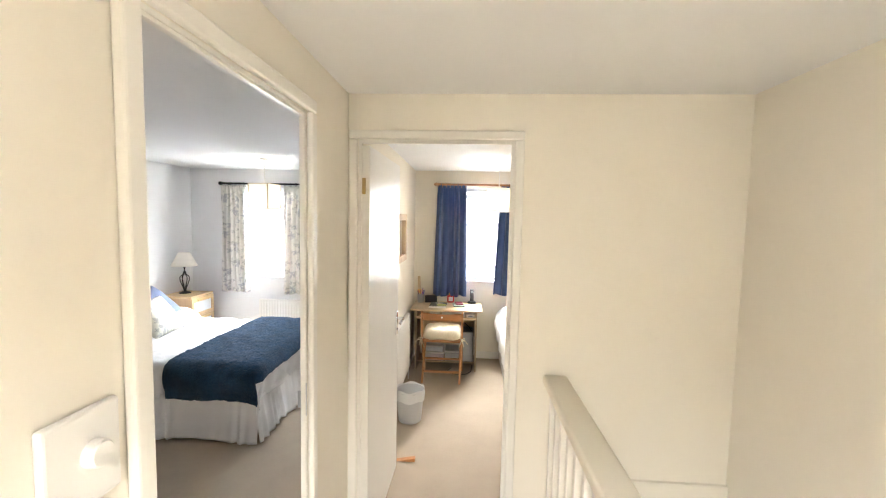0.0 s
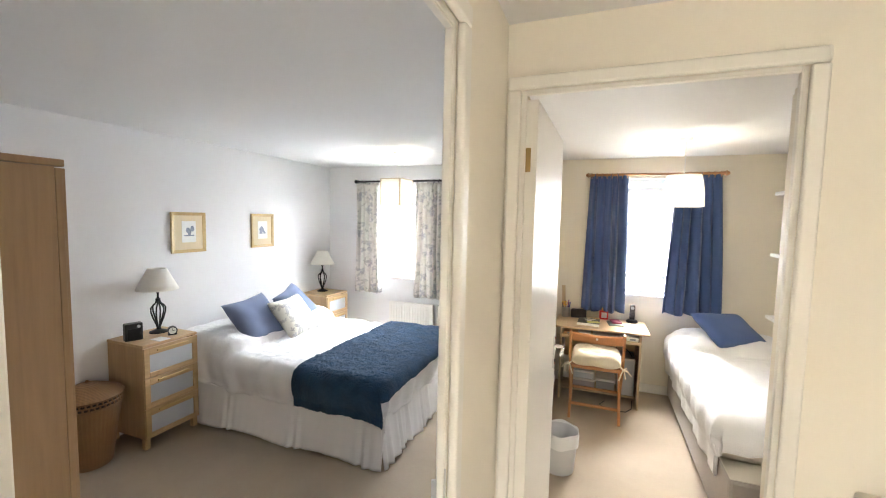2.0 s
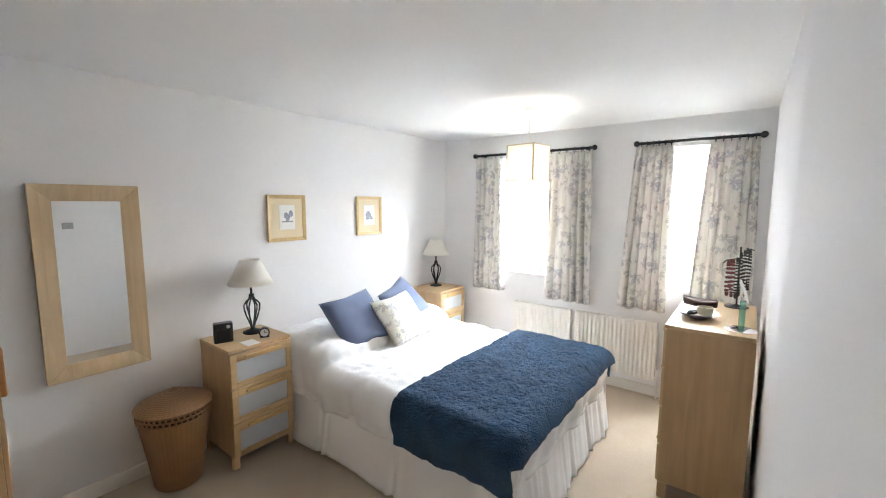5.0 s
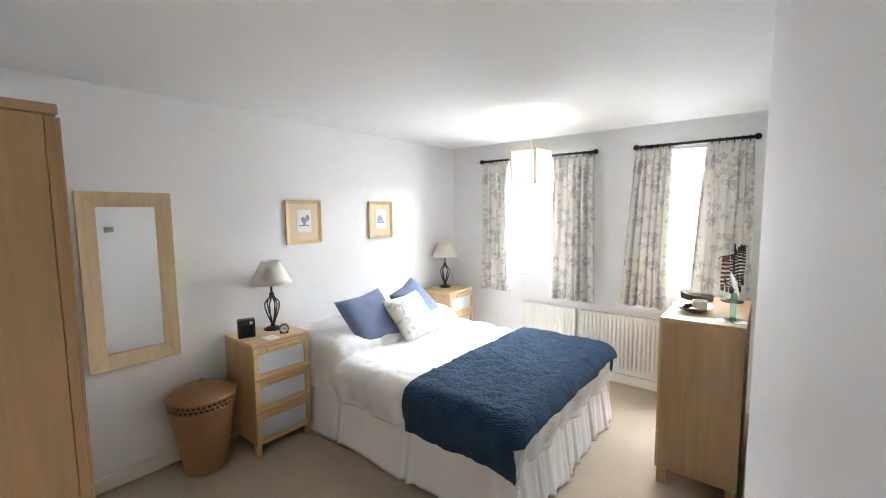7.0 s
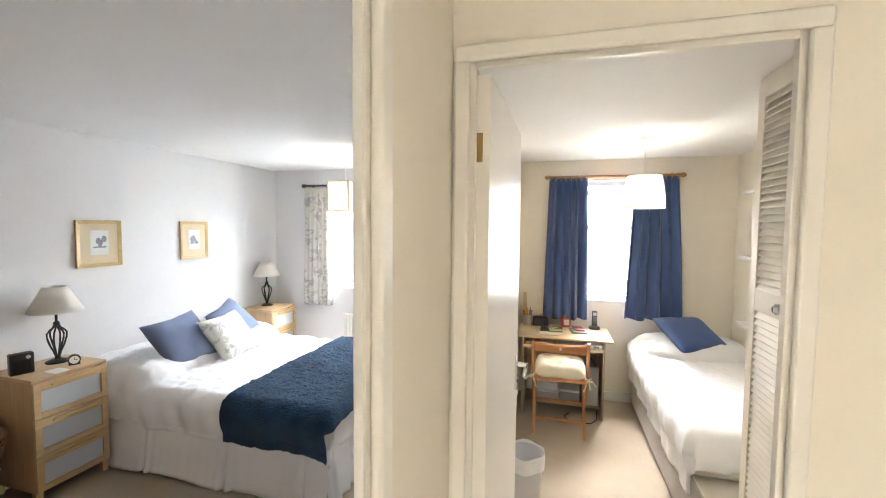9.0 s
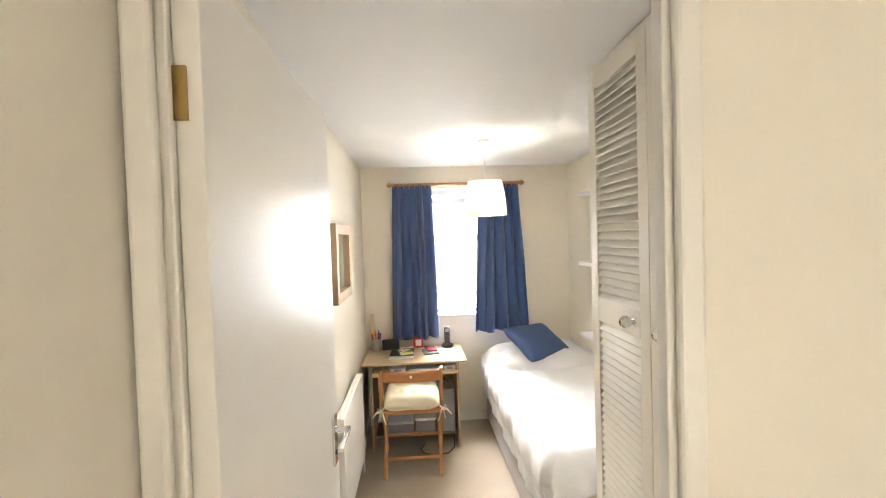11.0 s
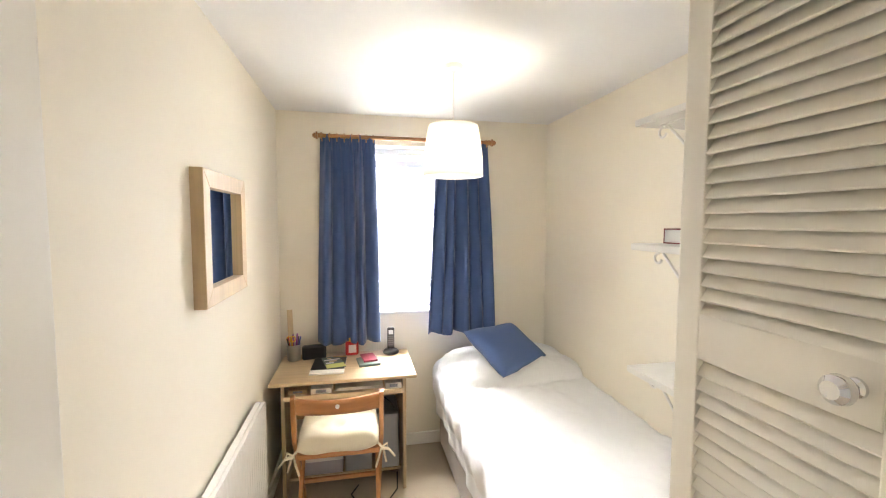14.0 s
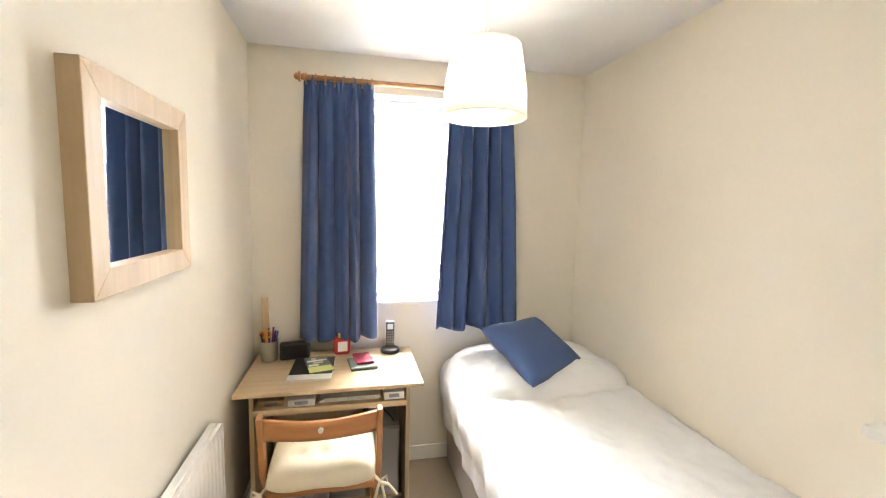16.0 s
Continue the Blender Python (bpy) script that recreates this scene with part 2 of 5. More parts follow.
M_CREAMCUSH = fabric("cream_calico", (0.74, 0.66, 0.50), 0.9, 0.04, 0.4, 260)
M_TICKING = fabric("cream_mattress_cloth", (0.76, 0.71, 0.62), 0.9, 0.03, 0.3, 260)
M_PALEWOOD = wood("pale_lamp_frame", (0.60, 0.51, 0.38), axis=2)
M_SHADE_W = fabric("white_lampshade", (0.86, 0.83, 0.76), 0.8, 0.01, 0.1, 300, translucent=0.72, sheen=0.0)
M_SHADE_A = fabric("white_paper_shade", (0.88, 0.85, 0.79), 0.8, 0.01, 0.1, 300, translucent=0.45, sheen=0.0)
M_SHADE_C = fabric("cream_lampshade", (0.90, 0.87, 0.80), 0.8, 0.02, 0.15, 300, translucent=0.35, sheen=0.0)
M_GLASS = glassy("window_glass", (1, 1, 1), 0.0, 0.93)
M_GREENGLASS = glassy("green_glass", (0.45, 0.80, 0.70), 0.0, 0.8)
M_FROST = plain("frosted_panel", (0.52, 0.56, 0.60), 0.35, var=0.03, bstr=0.05)
M_RAD = plain("radiator_enamel", (0.80, 0.775, 0.72), 0.35, var=0.01, bstr=0)
M_PLATE = plain("white_plastic", (0.80, 0.78, 0.74), 0.35, var=0.01, bstr=0)


def wicker_mat():
    m, nt, p = base_mat("wicker", 0.55)
    v = coords(nt)
    w = nt.nodes.new("ShaderNodeTexWave")
    w.wave_type, w.bands_direction = "BANDS", "Z"
    w.inputs["Scale"].default_value, w.inputs["Distortion"].default_value = 58, 2.2
    w.inputs["Detail Scale"].default_value = 9
    nt.links.new(v, w.inputs["Vector"])
    sp = nt.nodes.new("ShaderNodeSeparateXYZ")
    nt.links.new(v, sp.inputs[0])
    at = nt.nodes.new("ShaderNodeMath")
    at.operation = "ARCTAN2"
    nt.links.new(sp.outputs["Y"], at.inputs[0])
    nt.links.new(sp.outputs["X"], at.inputs[1])
    st = nt.nodes.new("ShaderNodeMath")
    st.operation = "SINE"
    ml = nt.nodes.new("ShaderNodeMath")
    ml.operation = "MULTIPLY"
    ml.inputs[1].default_value = 44.0
    nt.links.new(at.outputs[0], ml.inputs[0])
    nt.links.new(ml.outputs[0], st.inputs[0])
    relief = mixc(nt, 0.14, w.outputs["Fac"], st.outputs[0])
    c = ramp(nt, relief, [(0.0, (0.22, 0.112, 0.044)), (0.6, (0.35, 0.185, 0.077))])
    n = ramp(nt, noise_node(nt, v, 9, 4), [(0.3, (0.82, 0.80, 0.76)), (0.7, (1.0, 1.0, 1.0))])
    nt.links.new(mixc(nt, 1.0, c, n, "MULTIPLY"), p.inputs["Base Color"])
    bump(nt, p, relief, 0.5, 0.002)
    return m


M_WICKER = wicker_mat()
M_BASKETSHADOW = plain("basket_shadow_brown", (0.05, 0.03, 0.018), 0.8)


# ---- mesh tools ----
def part(name, bm, material, parent=None, label="", smooth=False, angle=35):
    bmesh.ops.recalc_face_normals(bm, faces=bm.faces)
    me = bpy.data.meshes.new(name)
    bm.to_mesh(me)
    bm.free()
    me.materials.append(material)
    if smooth:
        me.shade_smooth()
        me.set_sharp_from_angle(angle=radians(angle))
    ob = new(name, me)
    if parent is not None:
        ob.parent = parent
    if label:
        tagged(ob, label)
    return ob


def thing(name, loc=(0, 0, 0), rz=0.0, label="", category="", group="", rx=0.0, ry=0.0):
    ob = new(name)
    ob.empty_display_size = 0.05
    ob.matrix_basis = pose(*loc, rx, ry, rz)
    return tagged(ob, label, category, group)


def struct(name, bm, material, label="", smooth=False):
    return tagged(part(name, bm, material, None, "", smooth), label, name.split("_")[0], kind="structure")


def BM():
    return bmesh.new()


def box(bm, x0, x1, y0, y1, z0, z1, bev=0.0, seg=2):
    m = Matrix.Translation(((x0 + x1) / 2, (y0 + y1) / 2, (z0 + z1) / 2)) @ Matrix.Diagonal((abs(x1 - x0), abs(y1 - y0), abs(z1 - z0), 1))
    g = bmesh.ops.create_cube(bm, size=1.0, matrix=m)
    if bev:
        es = list({e for v in g["verts"] for e in v.link_edges})
        bmesh.ops.bevel(bm, geom=es, offset=bev, segments=seg, affect="EDGES", profile=0.5)
    return bm


def B(x0, x1, y0, y1, z0, z1, bev=0.0, seg=2):
    return box(BM(), x0, x1, y0, y1, z0, z1, bev, seg)


def rod(bm, a, b, r, r2=None, seg=12, caps=True):
    a, b = Vector(a), Vector(b)
    d = b - a
    m = Matrix.Translation((a + b) / 2) @ d.to_track_quat("Z", "Y").to_matrix().to_4x4()
    bmesh.ops.create_cone(bm, cap_ends=caps, segments=seg, radius1=r, radius2=r if r2 is None else r2, depth=d.length, matrix=m)
    return bm


def beam(bm, a, b, w, t, up=(0, 0, 1), bev=0.003):
    """A square bar from a to b, w wide across and t thick along up."""
    a, b = Vector(a), Vector(b)
    d = (b - a).normalized()
    s = d.cross(Vector(up)).normalized()
    u = s.cross(d)
    m = Matrix((( s.x, d.x, u.x, 0), (s.y, d.y, u.y, 0), (s.z, d.z, u.z, 0), (0, 0, 0, 1)))
    g = bmesh.ops.create_cube(bm, size=1.0, matrix=Matrix.Translation((a + b) / 2) @ m @ Matrix.Diagonal((w, (b - a).length, t, 1)))
    if bev:
        bmesh.ops.bevel(bm, geom=list({e for v in g["verts"] for e in v.link_edges}), offset=bev, segments=2, affect="EDGES", profile=0.5)
    return bm


def lathe(bm, profile, seg=28, at=(0, 0, 0)):
    rings = []
    for r, z in profile:
        rings.append([bm.verts.new((at[0] + r * math.cos(2 * math.pi * i / seg), at[1] + r * math.sin(2 * math.pi * i / seg), at[2] + z)) for i in range(seg)])
    for p, q in zip(rings, rings[1:]):
        for i in range(seg):
            bm.faces.new((p[i], p[(i + 1) % seg], q[(i + 1) % seg], q[i]))
    return bm


def cap(bm):
    bmesh.ops.holes_fill(bm, edges=[e for e in bm.edges if e.is_boundary], sides=200)
    return bm


def tube(bm, pts, r, seg=8):
    pts = [Vector(p) for p in pts]
    prev, up = None, Vector((0.13, 0.21, 0.97))
    for i, p in enumerate(pts):
        d = (pts[min(i + 1, len(pts) - 1)] - pts[max(i - 1, 0)]).normalized()
        s = d.cross(up)
        if s.length < 0.05:
            s = d.cross(Vector((1, 0, 0)))
        s.normalize()
        u = s.cross(d)
        ring = [bm.verts.new(p + r * (math.cos(2 * math.pi * k / seg) * s + math.sin(2 * math.pi * k / seg) * u)) for k in range(seg)]
        if prev:
            for k in range(seg):
                bm.faces.new((prev[k], prev[(k + 1) % seg], ring[(k + 1) % seg], ring[k]))
        else:
            bm.faces.new(ring[::-1])
        prev = ring
    bm.faces.new(prev)
    return bm


def sheet(bm, f, nu, nv):
    vs = [[bm.verts.new(f(i / nu, j / nv)) for j in range(nv + 1)] for i in range(nu + 1)]
    for i in range(nu):
        for j in range(nv):
            bm.faces.new((vs[i][j], vs[i + 1][j], vs[i + 1][j + 1], vs[i][j + 1]))
    return bm


def thicken(ob, t, offset=0.0):
    md = ob.modifiers.new("thickness", "SOLIDIFY")
    md.thickness, md.offset = t, offset
    return ob


def wob(x, y, z, s=1.0):
    return noise.noise(Vector((x * s, y * s, z * s)))


def over_edge(p, lo, hi, r):
    """Where a cloth laid flat at p comes to lie when it bends over the edges lo and hi: place and drop."""
    if p > hi - r:
        d, edge, sg = p - (hi - r), hi, 1
    elif p < lo + r:
        d, edge, sg = (lo + r) - p, lo, -1
    else:
        return p, 0.0
    if d < r * math.pi / 2:
        return edge - sg * r + sg * r * math.sin(d / r), r - r * math.cos(d / r)
    return edge, r + d - r * math.pi / 2


# ---- structure ----
m, nt, p = base_mat("bright_overcast_sky")
e = nt.nodes.new("ShaderNodeEmission")
e.inputs["Color"].default_value, e.inputs["Strength"].default_value = (0.97, 0.99, 1.0, 1), 2.6
nt.links.new(e.outputs["Emission"], nt.nodes["Material Output"].inputs["Surface"])
tagged(part("backdrop", B(-16, 14, 11.0, 11.1, -2.8, 14), m), "plain bright overcast sky beyond the windows", "sky", kind="structure")
M_GRASS = plain("lawn", (0.07, 0.10, 0.03), 0.9, var=0.3, bstr=0.3)
tagged(part("ground", B(-400, 400, -400, 400, -3.0, -2.85), M_GRASS), "green lawn round the house", "ground", kind="structure")

def wall_with_opening(name, axis, a0, a1, t0, t1, holes, mat, label, z1=ZC):
    """A wall along an axis from a0 to a1 and t0 to t1 thick, with holes (from, to, bottom, top)."""
    bm = BM()

    def piece(p, q, lo, hi):
        if q - p > 1e-4 and hi - lo > 1e-4:
            box(bm, *((p, q, t0, t1) if axis == "x" else (t0, t1, p, q)), lo, hi)

    at = a0
    for p, q, lo, hi in holes:
        piece(at, p, 0.0, z1)
        piece(p, q, 0.0, lo)
        piece(p, q, hi, z1)
        at = q
    piece(at, a1, 0.0, z1)
    return struct(name, bm, mat, label)


HOLES_A = [(-2.77, -1.97, 0.90, 2.02), (-1.34, -0.78, 0.90, 2.02)]
HOLE_C = (-0.02, 0.62, 0.93, 2.05)
struct("floor", box(box(box(BM(), AW - 0.1, LW - 0.02, AS - 0.1, OUT, -0.12, 0.0), LW - 0.02, CE + 0.1, LN + 0.04, OUT, -0.12, 0.0), LW - 0.02, 0.56, LS, LN + 0.04, -0.12, 0.0), M_CARPET, "beige fitted carpet through the rooms and landing")
struct("ceiling", B(AW - 0.1, LE + 0.1, LS - 0.1, OUT, ZC, ZC + 0.12), M_CEIL, "white painted plaster ceiling")
wall_with_opening("wall_north_large_bedroom", "x", AW - 0.1, AE + 0.016, AN, OUT, HOLES_A, M_WHITE, "white painted window wall")
wall_with_opening("wall_north_small_bedroom", "x", AE + 0.016, CE + 0.1, CN, OUT, [HOLE_C], M_CREAM, "cream painted window wall")
struct("wall_west", B(AW - 0.1, AW, AS - 0.1, AN, 0, ZC), M_WHITE, "white painted bedroom wall")
struct("wall_south_large_bedroom", B(AW, AD, AS - 0.1, AS, 0, ZC), M_WHITE, "white painted bedroom wall behind the wardrobe")


def prism(pts, z0, z1):
    bm = BM()
    lo, hi = [bm.verts.new((x, y, z0)) for x, y in pts], [bm.verts.new((x, y, z1)) for x, y in pts]
    bm.faces.new(lo[::-1])
    bm.faces.new(hi)
    for k in range(len(pts)):
        n = (k + 1) % len(pts)
        bm.faces.new((lo[k], lo[n], hi[n], hi[k]))
    return bm


struct("wall_partition_white", prism([(AD, DA1 + 0.06), (-0.560, 3.0), (AE, AN), (AE + 0.016, AN), (-0.545, 3.0), (AD + 0.014, DA1 + 0.06)], 0, ZC), M_WHITE, "white painted partition wall")
struct("wall_partition_cream", prism([(-0.487, CS), (-0.545, 3.0), (AE + 0.016, CN), (CW, CN), (-0.530, 3.0), (-0.470, CS)], 0, ZC), M_CREAM, "cream painted partition wall")
wall_with_opening("wall_landing_west", "y", AS, LN + 0.05, AD + 0.014, LW, [(DA0, DA1, 0.0, DH)], M_LAND, "cream painted landing wall with a doorway")
wall_with_opening("wall_doorway_white", "y", AS, DA1 + 0.06, AD, AD + 0.014, [(DA0, DA1, 0.0, DH)], M_WHITE, "white painted bedroom side of the doorway wall")
struct("wall_landing_side", B(LW - 0.06, LW, LS, AS, 0, ZC), M_LAND, "cream painted landing wall")
wall_with_opening("wall_landing_north", "x", LW, LE, LN, CS, [(DB0, DB1, 0.0, DH)], M_LAND, "cream painted landing wall with a doorway")
struct("wall_east_small_bedroom", B(CE, CE + 0.1, CS, CN, 0, ZC), M_CREAM, "cream painted bedroom wall")
struct("wall_stairwell", B(LE, LE + 0.1, LS, CS, -2.6, ZC), M_LAND, "cream painted stairwell wall")
struct("wall_landing_south", B(LW - 0.1, LE + 0.1, LS - 0.1, LS, -2.6, ZC), M_LAND, "cream painted landing wall")
bm = BM()
for k in range(12):
    box(bm, 0.56, LE, LN - 0.22 * (k + 1), LN - 0.22 * k + 0.02, -2.6, -0.19 * (k + 1))
struct("stairs", bm, M_CARPET, "carpeted staircase going down")
struct("wall_stair_foot", B(0.46, LE, LN + 0.002, CS, -2.6, -0.12), M_LAND, "cream wall of the stairwell")
struct("wall_stair_side", B(0.46, 0.555, LS, LN, -2.6, -0.121), M_LAND, "cream wall below the landing")
struct("trim_stair_string", B(0.56, LE - 0.002, LN - 0.022, LN - 0.001, -0.3, 0.485, 0.004), M_LAND, "painted boxing on the stairwell wall")

# skirting boards
bm = BM()
for x0, x1, y0, y1 in ((AW, AW + 0.014, AS, AN), (AW + 0.014, AE, AN - 0.014, AN), (AE - 0.014, AE, 3.0, AN - 0.014),
                       (CW, CW + 0.018, 3.0, CN - 0.014), (CW, CE, CN - 0.014, CN), (CE - 0.014, CE, 3.0, CN - 0.014),
                       (LW, LW + 0.014, DA1 + 0.06, LN - 0.015), (LW, LW + 0.014, LS, DA0 - 0.06), (DB1 + 0.06, 0.55, LN - 0.014, LN)):
    box(bm, x0, x1, y0, y1, 0.0, 0.085, 0.004)
struct("baseboard", bm, M_GLOSS, "white gloss skirting board")


def architrave(bm, axis, a0, a1, face, out, w=0.052, d=0.018):
    """The moulded frame round a doorway on the wall face, standing out towards out."""
    def bar(p, q, lo, hi):
        f0, f1 = sorted((face, face + out * d))
        box(bm, *((f0, f1, p, q) if axis == "y" else (p, q, f0, f1)), lo, hi, min(0.008, d * 0.45), 3)
    bar(a0 - w, a0, 0.0, DH)
    bar(a1, a1 + w, 0.0, DH)
    bar(a0 - w, a1 + w, DH, DH + w)
    return bm


def lining(bm, axis, a0, a1, t0, t1, stop0, stop1):
    """Door lining boards with their stops."""
    for lo, hi, z0, z1 in ((a0 - 0.001, a0 + 0.012, 0, DH), (a1 - 0.012, a1 + 0.001, 0, DH), (a0 + 0.012, a1 - 0.012, DH - 0.012, DH + 0.001)):
        box(bm, *((lo, hi, t0, t1) if axis == "x" else (t0, t1, lo, hi)), z0, z1, 0.002)
    for lo, hi, z0, z1 in ((a0 + 0.012, a0 + 0.018, 0, DH - 0.012), (a1 - 0.018, a1 - 0.012, 0, DH - 0.012), (a0 + 0.018, a1 - 0.018, DH - 0.020, DH - 0.012)):
        box(bm, *((lo, hi, stop0, stop1) if axis == "x" else (stop0, stop1, lo, hi)), z0, z1, 0.002)
    return bm


struct("trim_large_bedroom_doorway", lining(architrave(architrave(BM(), "y", DA0, DA1, LW, 1, 0.045, 0.022), "y", DA0, DA1, AD, -1, 0.026, 0.005), "y", DA0, DA1, AD, LW, -0.474, -0.458), M_GLOSS, "white gloss door frame and architrave")
struct("trim_small_bedroom_doorway", lining(architrave(architrave(BM(), "x", DB0, DB1, LN, -1, 0.041), "x", DB0, DB1, CS, 1, 0.041, 0.006), "x", DB0, DB1, LN, CS, LN - 0.012, LN - 0.002), M_GLOSS, "white gloss door frame and architrave")


def lever_handle(parent, x, y, z, out, along):
    """A chrome lever on a back plate: out is the door's facing (+1/-1 in x), along the lever's way (+1/-1 in y)."""
    h = part("door_handle", box(BM(), *sorted((x, x + out * 0.008)), y - 0.021, y + 0.021, z - 0.075, z + 0.075, 0.002), M_CHROME, parent, "polished chrome lever handle")
    bm = rod(BM(), (x + out * 0.008, y, z + 0.03), (x + out * 0.05, y, z + 0.03), 0.009)
    beam(bm, (x + out * 0.046, y - along * 0.008, z + 0.03), (x + out * 0.046, y + along * 0.115, z + 0.026), 0.013, 0.018, (0, 0, 1), 0.004)
    part("lever", bm, M_CHROME, h, smooth=True)
    part("keyhole", rod(BM(), (x + out * 0.008, y, z - 0.04), (x + out * 0.0105, y, z - 0.04), 0.007), M_BLACK, h)
    return h


def door_leaf(name, hinge, angle, width, label):
    """A flush door whose hinge edge stands at hinge; at angle 0 it lies along +y, its face towards +x."""
    d = tagged(thing(name, (*hinge, 0.008), angle), label, "door", kind="structure")
    part("leaf", B(0.0, 0.038, 0.003, width, 0.0, 2.0, 0.002), M_GLOSS, d)
    lever_handle(d, 0.038, width - 0.06, 1.0, 1, -1)
    lever_handle(d, 0.0, width - 0.06, 1.0, -1, -1)
    for z in (0.18, 1.815):
        part("hinge", rod(box(BM(), -0.001, 0.019, -0.0015, 0.0028, z - 0.037, z + 0.037), (-0.004, 0.0, z - 0.037), (-0.004, 0.0, z + 0.037), 0.006), M_BRASS, d, "aged brass butt hinge")
    part("latch", B(0.008, 0.030, width - 0.001, width + 0.002, 0.97, 1.09), M_BRASS, d)
    return d


door_leaf("door_2", (DB0 + 0.013, LN + 0.006), -1.2, 0.735, "white gloss flush door standing open into the small bedroom")
door_leaf("door_1", (AD - 0.022, DA0 + 0.01), 92.5, 0.72, "white gloss flush door folded back into the large bedroom")
bm = B(AD + 0.002, AD + 0.024, DA1 - 0.0135, DA1 - 0.0112, 0.97, 1.09, 0.001)
box(bm, AD - 0.008, AD + 0.004, DA1 - 0.018, DA1 - 0.0112, 1.0, 1.06, 0.001)
tagged(part("strike_plate", bm, M_ALU), "small metal latch strike plate let into the door frame", "door fitting")


def window(name, x0, x1, z0, z1, y_in, bars, sill_label, casement=True):
    w = tagged(thing(name, ((x0 + x1) / 2, y_in + 0.12, z0)), "white plastic framed double glazed window", "window", kind="structure")
    cx, yy = (x0 + x1) / 2, y_in + 0.12
    h = z1 - z0
    hw = (x1 - x0) / 2
    bm = BM()
    for a, b, lo, hi in ((-hw, -hw + 0.045, 0, h), (hw - 0.045, hw, 0, h), (-hw + 0.045, hw - 0.045, 0, 0.045), (-hw + 0.045, hw - 0.045, h - 0.045, h)):
        box(bm, a, b, 0.0, 0.06, lo, hi, 0.004)
    part("window_frame", bm, M_UPVC, w)
    for z in bars:
        zz = z - z0
        part("transom", B(-hw + 0.045, hw - 0.045, 0.004, 0.055, zz - 0.022, zz + 0.022, 0.004), M_UPVC, w)
        part("gasket", B(-hw + 0.045, hw - 0.045, 0.0005, 0.0038, zz - 0.0265, zz - 0.0225), M_GASKET_SHADOW, w)
    pane = part("pane", B(-hw + 0.046, hw - 0.046, 0.028, 0.034, 0.046, h - 0.046), M_GLASS, w)
    pane.visible_shadow = False
    part("window_sill", B(-hw + 0.002, hw - 0.002, -0.145, -0.001, -0.001, 0.018, 0.004), M_GLOSS, w, sill_label)
    hd = part("window_handle", box(box(BM(), hw - 0.034, hw - 0.014, -0.014, -0.001, h * 0.42, h * 0.42 + 0.05, 0.003), hw - 0.032, hw - 0.016, -0.026, -0.013, h * 0.42 - 0.07, h * 0.42 + 0.04, 0.004), M_UPVC, w)
    return w


for n, (a, b, lo, hi) in enumerate(HOLES_A):
    window("window_%d" % (n + 1), a, b, lo, hi, AN, [1.80], "white gloss window board")
window("window_3", *HOLE_C, CN, [1.95, 1.62, 1.11], "white gloss window board")


# ---- curtains and poles ----
def curtain_pole(x0, x1, y, z, wall_y, mat, r, finial, label, group, ring_mat):
    p = thing("curtain_pole", ((x0 + x1) / 2, y, z), 0, label, "curtain pole", group)
    hw = (x1 - x0) / 2
    part("pole", rod(BM(), (-hw, 0, 0), (hw, 0, 0), r, seg=14), mat, p, smooth=True)
    for s in (-1, 1):
        bm = BM()
        if finial == "ball":
            bmesh.ops.create_uvsphere(bm, u_segments=16, v_segments=10, radius=r * 2.1, matrix=Matrix.Translation((s * (hw + r * 1.4), 0, 0)))
        else:
            for off, rr, w in ((0.004, 1.5, 0.006), (0.014, 1.15, 0.012), (0.026, 1.9, 0.009), (0.038, 1.3, 0.012), (0.047, 0.8, 0.008)):
                rod(bm, (s * (hw + off - w / 2), 0, 0), (s * (hw + off + w / 2), 0, 0), r * rr, seg=14)
        part("finial", bm, mat, p, smooth=True)
        bm = rod(BM(), (s * (hw - 0.06), 0, 0), (s * (hw - 0.06), wall_y - y, -0.0), r * 0.55)
        rod(bm, (s * (hw - 0.06), wall_y - y - 0.008, 0), (s * (hw - 0.06), wall_y - y - 0.001, 0), r * 1.7)
        part("bracket", bm, mat, p, smooth=True)
    return p


def rings(pole, xs, r, mat):
    cx = pole.matrix_basis.translation.x
    for x in xs:
        bm = BM()
        tube(bm, [(x - cx, 1.75 * r * math.cos(a), 1.75 * r * math.sin(a) - r * 0.6) for a in np.linspace(0, 2 * math.pi, 15)], r * 0.26, 6)
        part("ring", bm, mat, pole, smooth=True)


